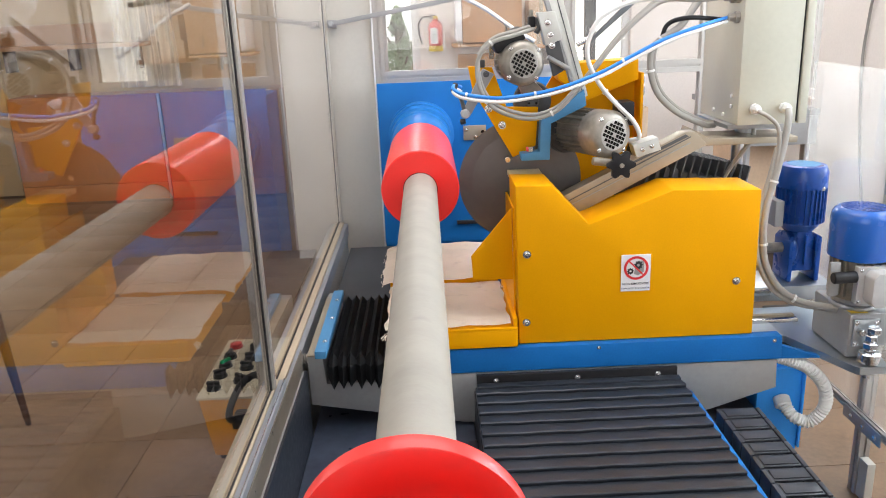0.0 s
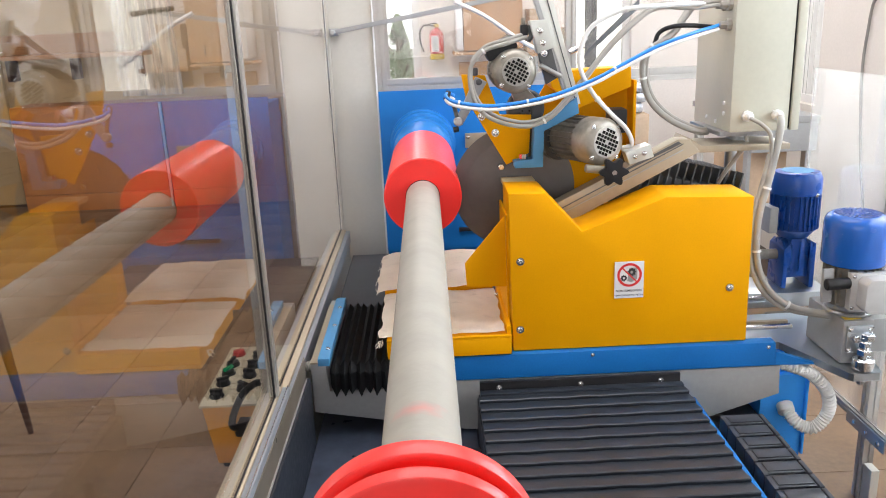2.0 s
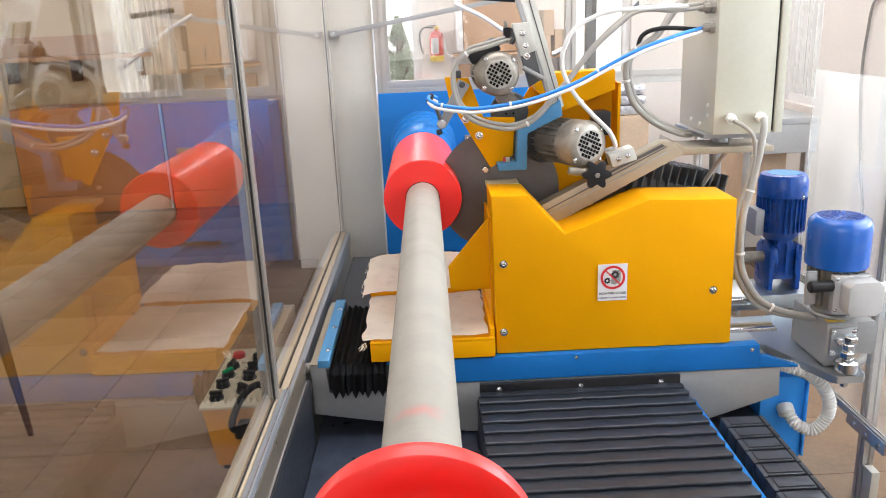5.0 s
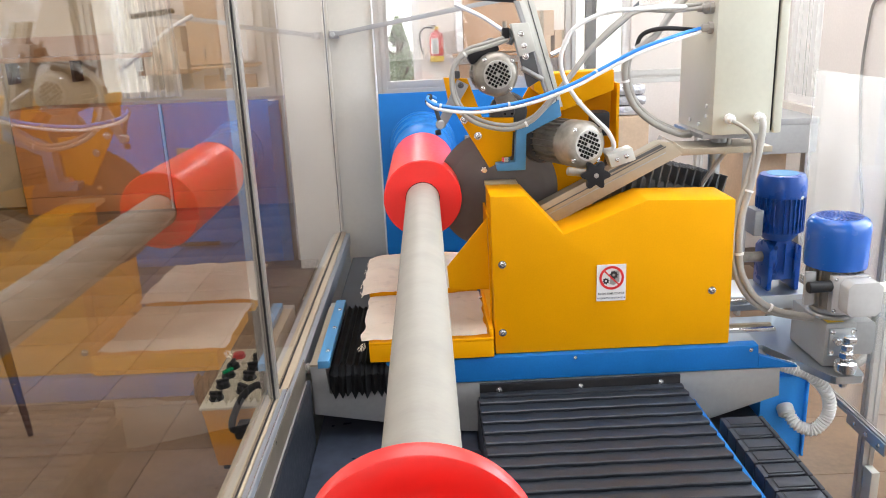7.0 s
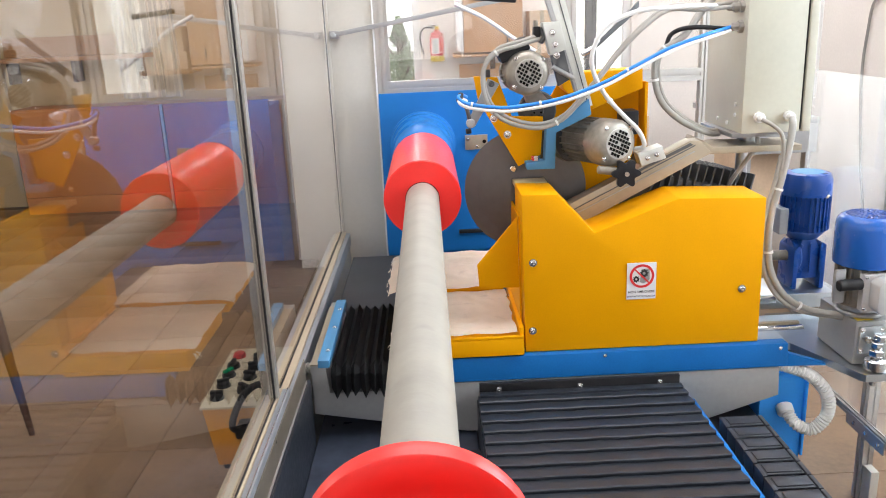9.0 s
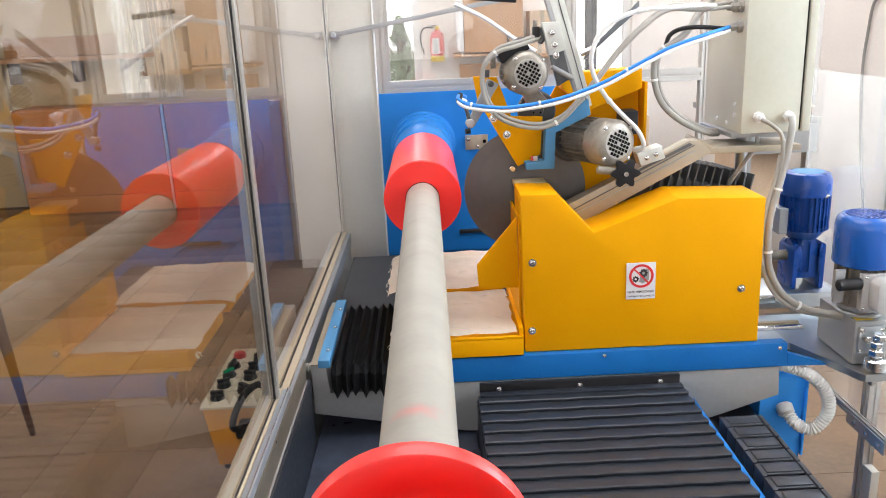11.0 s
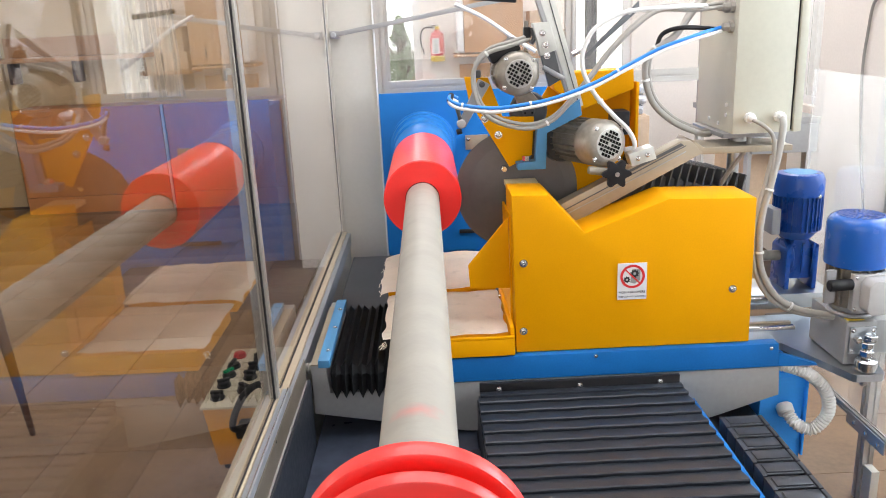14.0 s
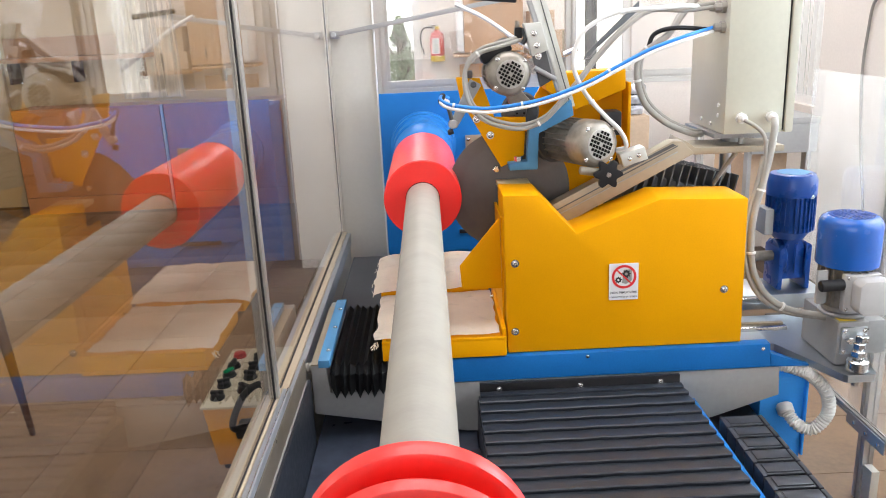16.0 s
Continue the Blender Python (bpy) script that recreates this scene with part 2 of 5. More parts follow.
# ---- mesh helpers ----
def part(name, bm, material, parent=None, label="", smooth=True):
    me = bpy.data.meshes.new(name)
    bmesh.ops.recalc_face_normals(bm, faces=bm.faces)
    bm.to_mesh(me)
    bm.free()
    me.materials.append(material)
    if smooth:
        me.shade_smooth()
        me.set_sharp_from_angle(angle=radians(38))
    ob = new(name, me)
    if parent:
        ob.parent = parent
    if label:
        ob["label"] = label
    return ob


def thing(name, label, category, at=(0, 0, 0), group=""):
    ob = new(name)
    ob.location = at
    return tagged(ob, label, category, group)


def bx(x0, x1, y0, y1, z0, z1, bevel=0.0, bm=None, m=None):
    own = bmesh.new()
    bmesh.ops.create_cube(own, size=1)
    for v in own.verts:
        v.co = Vector(((x0 + x1) / 2 + v.co.x * (x1 - x0), (y0 + y1) / 2 + v.co.y * (y1 - y0), (z0 + z1) / 2 + v.co.z * (z1 - z0)))
    if bevel:
        bmesh.ops.bevel(own, geom=list(own.edges), offset=bevel, segments=2, affect="EDGES", profile=0.6)
    return join(bm, own, m)


def join(bm, own, m=None):
    if m is not None:
        bmesh.ops.transform(own, matrix=m, verts=own.verts)
    if bm is None:
        return own
    me = bpy.data.meshes.new("tmp")
    own.to_mesh(me)
    own.free()
    bm.from_mesh(me)
    bpy.data.meshes.remove(me)
    return bm


def prism(poly, y0, y1, bevel=0.0, bm=None, m=None):
    """A plate: outline in x and z, from y0 to y1."""
    own = bmesh.new()
    a = [own.verts.new((x, y0, z)) for x, z in poly]
    b = [own.verts.new((x, y1, z)) for x, z in poly]
    own.faces.new(a)
    own.faces.new(b[::-1])
    for i in range(len(poly)):
        j = (i + 1) % len(poly)
        own.faces.new((a[i], b[i], b[j], a[j]))
    bmesh.ops.recalc_face_normals(own, faces=own.faces)
    if bevel:
        bmesh.ops.bevel(own, geom=list(own.edges), offset=bevel, segments=2, affect="EDGES", profile=0.6)
    return join(bm, own, m)


def lathe(p, q, profile, seg=32, bm=None):
    """A turned body about the line from p to q; profile: (distance along it in metres, radius)."""
    own = bmesh.new()
    p, q = Vector(p), Vector(q)
    turn = (q - p).to_track_quat("Z", "Y").to_matrix().to_4x4()
    rings = []
    for d, r in profile:
        if r < 1e-6:
            rings.append([own.verts.new((0, 0, d))])
        else:
            rings.append([own.verts.new((r * math.cos(2 * math.pi * i / seg), r * math.sin(2 * math.pi * i / seg), d)) for i in range(seg)])
    for a, b in zip(rings, rings[1:]):
        for i in range(seg):
            j = (i + 1) % seg
            if len(a) == 1 and len(b) > 1:
                own.faces.new((a[0], b[i], b[j]))
            elif len(b) == 1 and len(a) > 1:
                own.faces.new((a[i], a[j], b[0]))
            elif len(a) > 1:
                own.faces.new((a[i], a[j], b[j], b[i]))
    bmesh.ops.transform(own, matrix=Matrix.Translation(p) @ turn, verts=own.verts)
    return join(bm, own)


def rod(p, q, r, seg=20, bm=None, chamfer=0.0):
    L = (Vector(q) - Vector(p)).length
    c = chamfer
    prof = [(0, 0), (0, r - c), (c, r), (L - c, r), (L, r - c), (L, 0)] if c else [(0, 0), (0, r), (L, r), (L, 0)]
    return lathe(p, q, prof, seg, bm)


def curve_points(pts, n=8):
    pts = [Vector(p) for p in pts]
    ext = [pts[0] * 2 - pts[1]] + pts + [pts[-1] * 2 - pts[-2]]
    out = []
    for i in range(1, len(ext) - 2):
        a, b, c, d = ext[i - 1:i + 3]
        for k in range(n):
            t = k / n
            out.append(0.5 * ((2 * b) + (c - a) * t + (2 * a - 5 * b + 4 * c - d) * t * t + (3 * b - a - 3 * c + d) * t ** 3))
    return out + [pts[-1]]


def pipe(pts, r, seg=10, n=8, bm=None, ripple=0.0, pitch=0.008):
    """A hose through the points; ripple: depth of its corrugation."""
    c = curve_points(pts, n)
    if ripple:
        res, acc = [c[0]], 0.0
        for a, b in zip(c, c[1:]):
            k = max(1, int((b - a).length / (pitch / 4)))
            res += [a.lerp(b, (j + 1) / k) for j in range(k)]
        c = res
    own = bmesh.new()
    rings, up, run = [], Vector((0.13, 0.2, 0.97)), 0.0
    for i, p in enumerate(c):
        d = (c[min(i + 1, len(c) - 1)] - c[max(i - 1, 0)]).normalized()
        side = d.cross(up)
        side = side.normalized() if side.length > 1e-4 else Vector((1, 0, 0))
        up = side.cross(d).normalized()
        if i:
            run += (p - c[i - 1]).length
        rr = r + (ripple * math.sin(2 * math.pi * run / pitch) if ripple else 0)
        rings.append([own.verts.new(p + rr * (math.cos(2 * math.pi * k / seg) * side + math.sin(2 * math.pi * k / seg) * up)) for k in range(seg)])
    for a, b in zip(rings, rings[1:]):
        for k in range(seg):
            j = (k + 1) % seg
            own.faces.new((a[k], a[j], b[j], b[k]))
    own.faces.new(rings[0][::-1])
    own.faces.new(rings[-1])
    return join(bm, own)


def screw(name, at, r, parent, axis=(0, -1, 0), material=None):
    """A socket-head screw with a washer, its head along axis."""
    a, d = Vector(at), Vector(axis)
    bm = lathe(a, a + d, [(0, 0), (0, r * 1.45), (r * 0.25, r * 1.45), (r * 0.25, r), (r * 0.85, r), (r, r * 0.8), (r, r * 0.45), (r * 0.5, r * 0.4), (r * 0.5, 0)], 14)
    return part(name, bm, material or CHROME, parent)


# ---- the room ----
def setting(name, bm, material, label=""):
    return tagged(part(name, bm, material, smooth=False), label, "", "", "structure")


setting("ground", bx(-60, 60, -60, 60, -0.35, -0.3), GRASS, "grassy ground outside the workshop")
floor = setting("floor", bx(RX0 - 0.1, RX1 + 0.1, RY0 - 0.1, LEFT_FAR + 0.1, -0.1, -0.004), GROUT, "brown-grey tiled workshop floor with dark joints")
# ceiling left open over the machine for the added overhead fill
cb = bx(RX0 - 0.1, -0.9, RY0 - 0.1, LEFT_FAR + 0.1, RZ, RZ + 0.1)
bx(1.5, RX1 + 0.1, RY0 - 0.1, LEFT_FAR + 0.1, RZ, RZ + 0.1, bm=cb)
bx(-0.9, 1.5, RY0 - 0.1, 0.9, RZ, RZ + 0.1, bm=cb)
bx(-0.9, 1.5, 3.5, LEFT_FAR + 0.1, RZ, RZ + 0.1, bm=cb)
setting("ceiling", cb, CEIL, "white plastered ceiling with an added rooflight opening, out of view")
# added unseen panel that blocks the sun above the overhead fill
setting("window_9", bx(-0.9, 1.5, 0.9, 3.5, RZ + 0.06, RZ + 0.07), WHITE, "added opal panel, out of view, that keeps the sun out above the overhead lamp")


def wall(name, label, axis, at, a0, a1, z0, z1, holes, material, thick=0.14):
    """A wall with through openings. axis 'y': it runs along x at y = at; axis 'x': along y at x = at. holes: (a0, a1, z0, z1)."""
    bm = bmesh.new()
    cuts = sorted({a0, a1, *[h[0] for h in holes], *[h[1] for h in holes]})
    for u, v in zip(cuts, cuts[1:]):
        spans, low = [], z0
        for h in sorted((h for h in holes if h[0] <= u and h[1] >= v), key=lambda h: h[2]):
            spans.append((low, h[2]))
            low = h[3]
        spans.append((low, z1))
        for s, e in spans:
            if e - s > 1e-4:
                if axis == "y":
                    bx(u, v, at, at + thick, s, e, bm=bm)
                else:
                    bx(at, at + thick, u, v, s, e, bm=bm)
    return setting(name, bm, material, label)


wall("wall_back", "cream plastered wall with a tall window", "y", RY1, -0.9, RX1, 0, RZ, [(-0.62, 0.0, 1.0, 2.6), (0.95, 1.36, 0.95, 2.6)], PLASTER)
# the long openings right, front and left are added to let fill light in
wall("wall_right", "cream plastered wall with a bright window and an added one out of view", "x", RX1, RY0, RY1, 0, RZ, [(0.6, 3.2, 1.0, 2.7), (4.60, 5.10, 1.02, 2.7)], PLASTER)
wall("wall_front", "cream plastered wall behind the machine operator's side", "y", RY0 - 0.14, RX0, RX1, 0, RZ, [(-3.1, 0.7, 1.05, 3.15)], PLASTER)
wall("wall_left", "tan plastered wall", "x", RX0 - 0.14, RY0, LEFT_FAR, 0, RZ, [(1.5, 5.7, 1.05, 3.15)], PLASTER_DIM)
wall("wall_far", "tan plastered wall at the far end", "y", LEFT_FAR, RX0, -0.9, 0, RZ, [(-2.68, -2.42, 1.15, 2.5)], PLASTER_DIM)
wall("wall_side", "short cream return wall", "x", -0.9, RY1 + 0.14, LEFT_FAR, 0, RZ, [], PLASTER)
setting("backdrop", bx(-14, 16, 24, 24.1, -0.3, 14), SKY_GLOW, "hazy bright sky beyond the window")
setting("backdrop_left", bx(-20.1, -20, -10, 23, -0.3, 14), SKY_GLOW, "hazy bright sky beyond the added left window")
setting("backdrop_side", bx(20, 20.1, -10, 23, -0.3, 14), SKY_GLOW, "hazy bright sky beyond the side windows")


def window(name, axis, at, a0, a1, z0, z1, mullions=(0.5,), glazed=True):
    top = tagged(new(name), "white-framed workshop window with clear panes", "", "", "structure")
    w, d = 0.05, 0.05

    def piece(nm, u0, u1, s, e, y0=0.0, y1=d, material=WHITE):
        b = bx(u0, u1, at + y0, at + y1, s, e, 0.004) if axis == "y" else bx(at + y0, at + y1, u0, u1, s, e, 0.004)
        return part(nm, b, material, top)
    piece("frame_side", a0, a0 + w, z0, z1)
    piece("frame_side", a1 - w, a1, z0, z1)
    piece("frame_head", a0 + w, a1 - w, z1 - w, z1)
    piece("frame_sill", a0 + w, a1 - w, z0, z0 + w)
    for k in mullions:
        c = a0 + (a1 - a0) * k
        piece("mullion", c - 0.02, c + 0.02, z0 + w, z1 - w)
    if not glazed:
        return
    p = piece("pane", a0 + w, a1 - w, z0 + w, z1 - w, 0.02, 0.026, GLASS)
    p.visible_shadow = False


window("window_1", "y", RY1 + 0.04, -0.62, 0.0, 1.0, 2.6, (), False)
window("window_2", "y", RY1 + 0.04, 0.95, 1.36, 0.95, 2.6, ())
window("window_3", "x", RX1 + 0.04, 4.60, 5.10, 1.02, 2.7, ())
# numbers 4, 5 and 6 are added out of view, around the fill lamps
window("added_window_4", "x", RX1 + 0.06, 0.6, 3.2, 1.0, 2.7)
window("added_window_6", "x", RX0 - 0.10, 1.5, 5.7, 1.05, 3.15, (0.33, 0.66))
window("window_7", "y", LEFT_FAR + 0.04, -2.68, -2.42, 1.15, 2.5, ())
window("added_window_5", "y", RY0 - 0.10, -3.1, 0.7, 1.05, 3.15)


def tree(x, y, h, seed):
    rnd = random.Random(seed)
    t = thing("tree", "slender grey-green tree, glare paled into its leaf colour, outside the window", "tree", (x, y, -0.3))
    bm = lathe((0, 0, 0), (0, 0, 1), [(0, 0.14), (h * 0.4, 0.09), (h * 0.95, 0.02), (h, 0)], 10)
    for i in range(16):
        z = h * (0.2 + 0.045 * i)
        a = rnd.uniform(0, 6.28)
        L = h * 0.2 * (1.15 - z / h)
        pipe([(0, 0, z), (math.cos(a) * L * 0.6, math.sin(a) * L * 0.6, z + L * 0.5), (math.cos(a) * L, math.sin(a) * L, z + L)], 0.02, 6, 3, bm)
    part("trunk", bm, BARK, t)
    bm = bmesh.new()
    for i in range(13000):
        z = h * (0.25 + 0.75 * rnd.random())
        u = z / h
        rad = h * 0.30 * (1.03 - u) ** 0.8 * (0.85 + 0.4 * noise.noise(Vector((z * 2.3, seed, i % 7))))
        a, r = rnd.uniform(0, 6.28), rad * math.sqrt(rnd.random())
        c = Vector((r * math.cos(a), r * math.sin(a), z))
        if noise.noise(c * 2.2 + Vector((seed, 0, 0))) < -0.42:
            continue
        e = Euler((rnd.uniform(0, 6), rnd.uniform(0, 6), rnd.uniform(0, 6))).to_matrix()
        s = rnd.uniform(0.012, 0.027)
        vs = [bm.verts.new(c + e @ Vector(q)) for q in ((-s, 0, 0), (0, -s * 0.45, 0), (s, 0, s * 0.2), (0, s * 0.45, 0))]
        bm.faces.new(vs)
    part("crown", bm, LEAF, t, smooth=False)
    return t


tree(-0.36, 12.0, 2.0, 3)
tree(-0.80, 12.6, 1.65, 8)

# ---- the machine's enclosure ----
GX, BACK_Y = -0.375, 3.62


def profile(name, parent, x0, x1, y0, y1, z0, z1, label=""):
    """An aluminium extrusion: a square bar with a groove along each long face."""
    dx, dy, dz = x1 - x0, y1 - y0, z1 - z0
    long = max(range(3), key=lambda i: (dx, dy, dz)[i])
    a, b = [(dy, dz), (dx, dz), (dx, dy)][long]
    g, dp = 0.2, 0.14
    ring = [(0, 0), (a * (0.5 - g / 2), 0), (a * (0.5 - g / 2), b * dp), (a * (0.5 + g / 2), b * dp), (a * (0.5 + g / 2), 0), (a, 0),
            (a, b * (0.5 - g / 2)), (a * (1 - dp), b * (0.5 - g / 2)), (a * (1 - dp), b * (0.5 + g / 2)), (a, b * (0.5 + g / 2)), (a, b),
            (a * (0.5 + g / 2), b), (a * (0.5 + g / 2), b * (1 - dp)), (a * (0.5 - g / 2), b * (1 - dp)), (a * (0.5 - g / 2), b), (0, b),
            (0, b * (0.5 + g / 2)), (a * dp, b * (0.5 + g / 2)), (a * dp, b * (0.5 - g / 2)), (0, b * (0.5 - g / 2))]
    bm = bmesh.new()
    L = (dx, dy, dz)[long]

    def put(u, v, w):
        q = [(w, u, v), (u, w, v), (u, v, w)][long]
        return bm.verts.new((x0 + q[0], y0 + q[1], z0 + q[2]))
    r0, r1 = [put(u, v, 0) for u, v in ring], [put(u, v, L) for u, v in ring]
    for i in range(len(ring)):
        j = (i + 1) % len(ring)
        bm.faces.new((r0[i], r0[j], r1[j], r1[i]))
    bm.faces.new(r0)
    bm.faces.new(r1)
    return part(name, bm, ALU, parent, label, smooth=False)


def glazed_side():
    """Sliding glazed doors along the tube: near leaf, far leaf, rails."""
    s = thing("glazed_guard", "aluminium-framed clear sliding doors beside the machine", "machine guard", (GX, 0, 0))
    TOP = 2.25
    FAR = -0.037
    profile("stile", s, -0.024, 0.000, 1.768, 1.790, 0.722, TOP)
    profile("stile", s, -0.050, -0.008, 1.794, 1.826, 0.7205, TOP, "bright aluminium door stile")
    profile("post", s, -0.024, 0.024, 0.20, 0.245, 0.0, TOP)
    part("bottom_rail", bx(-0.052, -0.001, 0.245, 1.83, 0.600, 0.720, 0.002), RAIL_GOLD, s, "champagne anodised bottom rail")
    part("guide_rail", bx(0.0, 0.018, 0.245, 1.83, 0.600, 0.718, 0.002), RAIL_BLUE, s, "bare aluminium guide rail")
    part("far_rail", bx(-0.052, -0.012, 1.8305, 3.60, 0.600, 0.662, 0.002), RAIL_GOLD, s, "champagne anodised far rail")
    part("far_guide", bx(-0.0115, 0.006, 1.8305, 3.60, 0.600, 0.656, 0.002), RAIL_BLUE, s)
    # thin chrome strip added in place of the bright line along a groove
    part("rail_bead", bx(0.012, 0.0145, 0.245, 1.83, 0.7182, 0.7215, 0.0008), CHROME, s)
    part("fascia", bx(0.0185, 0.0205, 0.245, 2.05, 0.634, 0.700), FASCIA, s, "brown oily sheet-metal fascia")
    part("fascia_edge", bx(0.0185, 0.0225, 0.245, 2.05, 0.627, 0.6335, 0.001), ALU, s)
    profile("top_rail", s, -0.052, 0.018, 0.245, 3.60, TOP, TOP + 0.04)
    a = part("pane", bx(-0.016, -0.011, 0.245, 1.7675, 0.7205, TOP), GLASS, s, "clear reflecting pane")
    b = part("pane", bx(FAR - 0.003, FAR + 0.002, 1.8265, 3.605, 0.6625, TOP), GLASS, s, "clear reflecting pane")
    a.visible_shadow = b.visible_shadow = False
    part("seal", bx(-0.010, -0.006, 1.7605, 1.7675, 0.7205, TOP), BLACK, s, "black rubber seal")
    part("seal", bx(-0.007, -0.003, 1.7905, 1.7938, 0.7205, TOP), BLACK, s, "black rubber seal")
    part("seal", bx(-0.010, -0.007, 0.245, 1.7600, 0.7205, 0.7245), BLACK, s, "black rubber seal")
    part("seal", bx(FAR + 0.0025, FAR + 0.0055, 1.827, 3.60, 0.6625, 0.6665), BLACK, s, "black rubber seal")
    part("seal", bx(FAR + 0.0025, FAR + 0.0045, 3.596, 3.604, 0.667, TOP), FIN, s, "dark rubber seal")
    part("apron", bx(-0.018, 0.0, 0.245, 3.60, 0.0, 0.5995), CREAM, s, "cream sheet-metal apron below the doors")
    return s


glazed_side()


def back_frame():
    f = thing("enclosure_frame", "aluminium profile frame with cream panels behind the machine", "machine guard", (0, BACK_Y, 0))
    profile("post", f, -0.195, -0.150, 0.0, 0.045, 0.0, 2.6)
    profile("post", f, 0.66, 0.705, 0.0, 0.045, 0.0, 2.6)
    profile("post", f, 1.275, 1.305, 0.0, 0.045, 0.0, 2.6)
    profile("cross_rail", f, -0.150, 0.66, 0.0, 0.045, 1.292, 1.348)
    profile("cross_rail", f, 0.705, 1.275, 0.0, 0.045, 1.292, 1.348)
    profile("inner_frame", f, -0.1495, -0.136, 0.005, 0.03, 1.3485, 2.55)
    # the panes' pale mix paints in veiling light over what lies behind
    for x0, x1 in ((-0.1355, 0.6595), (0.7055, 1.2745)):
        part("pane", bx(x0, x1, 0.018, 0.022, 1.3485, 2.58), HAZE_PANE, f, "clear acrylic pane with a light haze painted in").visible_shadow = False
    part("panel", bx(-0.409, -0.1955, 0.012, 0.03, 0.0, 2.6, 0.002), CREAM, f, "cream enamelled sheet panel")
    part("corner_trim", bx(-0.4085, -0.397, 0.002, 0.0115, 0.60, 2.6, 0.002), CREAM, f, "cream corner trim")
    part("edge_trim", bx(-0.203, -0.1957, -0.002, 0.0115, 0.0, 2.6, 0.002), WHITE, f, "pale edge trim")
    # folding stay hinged beside the glazed doors
    bm = bmesh.new()
    join(bm, bx(-0.005, 0.82, -0.004, 0.004, -0.010, 0.010, 0.002), Matrix.Translation((-0.375, -0.032, 1.563)) @ pose(0, 0, 0, 0, -8.9, 0))
    part("stay", bm, SILVER, f)
    part("stay_foot", bx(-0.392, -0.352, -0.026, 0.0115, 1.546, 1.580, 0.003), SILVER, f)
    part("stay_pivot", rod((-0.375, -0.045, 1.563), (-0.375, -0.0265, 1.563), 0.012, 14, chamfer=0.003), STEEL, f)
    part("air_line", pipe([(0.160, -0.19, 1.667), (0.282, -0.17, 1.607), (0.413, -0.17, 1.514), (0.50, -0.17, 1.46)], 0.0085, 10), WHITE_PL, f, "white plastic air line")
    part("gas_strut", rod((0.24, -0.17, 1.69), (0.42, -0.17, 1.672), 0.011, 14, chamfer=0.003), BLACK, f, "black gas strut")
    part("dark_brace", prism([(0.724, 1.410), (0.738, 1.440), (0.965, 1.650), (0.965, 1.612)], -0.08, -0.06, 0.002), FIN, f, "dark diagonal brace")
    profile("dark_post", f, 0.80, 0.85, 0.25, 0.29, 0.0, 2.6).data.materials[0] = FIN
    return f


back_frame()

# ---- machine base and ways ----
bed = thing("machine_bed", "dark blue painted steel machine bed on the floor", "machine")
part("well", bx(-0.346, 0.13, 0.35, 3.36, 0.0, 0.42, 0.006), WELL_NAVY_LIT, bed, "dark navy oily well, lightened in its colour")
part("side_wall", bx(-0.3555, -0.3465, 0.35, 2.07, 0.0, 0.626, 0.002), NAVY, bed)
part("way_support", bx(0.132, 0.735, 0.35, 2.6, 0.0, 0.53, 0.004), NAVY, bed)
part("rib_wall", bx(0.737, 0.775, 0.35, 2.6, 0.0, 0.50, 0.004), BLUE, bed, "blue painted rib")
part("chain_trough", bx(0.777, 0.985, 0.35, 2.6, 0.0, 0.41, 0.004), NAVY, bed)
part("bearing_block", bx(0.10, 0.128, 1.78, 1.86, 0.42, 0.50, 0.004), NAVY, bed)


def way_bellows():
    """Pleated cover over the front ways: saw-tooth folds, each a piece."""
    b = thing("way_cover", "black ribbed folding cover over the machine ways", "bellows", (0, 0, 0))
    pitch, y = 0.0545, 2.045
    prof = [(0.003, 0.558), (-0.012, 0.5605), (-0.044, 0.5670), (-0.0505, 0.5675), (-0.0530, 0.5655), (-0.0530, 0.560), (-0.049, 0.552), (-0.049, 0.538), (0.003, 0.538)]
    own = bmesh.new()
    x0, x1, n = 0.134, 0.725, 12
    cols = []
    for i in range(n + 1):
        x = x0 + (x1 - x0) * i / n
        sag = 0.0009 * math.sin(i * 2.3)
        cols.append([own.verts.new((x, d, z + (sag if 0 < i < n else 0))) for d, z in prof])
    for a, c in zip(cols, cols[1:]):
        for k in range(len(prof)):
            j = (k + 1) % len(prof)
            own.faces.new((a[k], a[j], c[j], c[k]))
    own.faces.new(cols[0])
    own.faces.new(cols[-1][::-1])
    first = part("fold", own, RUBBER, b)
    first.location.y = y
    k = 0
    while y - pitch * k > 0.5:
        k += 1
        o = new("fold", first.data)
        o.parent, o.location = b, (0, y - pitch * k, -0.0003 * k)
    part("clamp_plate", prism([(0.139, 0.548), (0.719, 0.548), (0.719, 0.592), (0.139, 0.592)], 2.055, 2.067, 0.002), BLACK, b, "black clamping plate")
    part("clamp_foot", bx(0.139, 0.723, 2.03, 2.055, 0.556, 0.568, 0.002), RUBBER, b)
    for x in (0.195, 0.43, 0.662):
        screw("screw", (x, 2.055, 0.574), 0.006, b)


way_bellows()


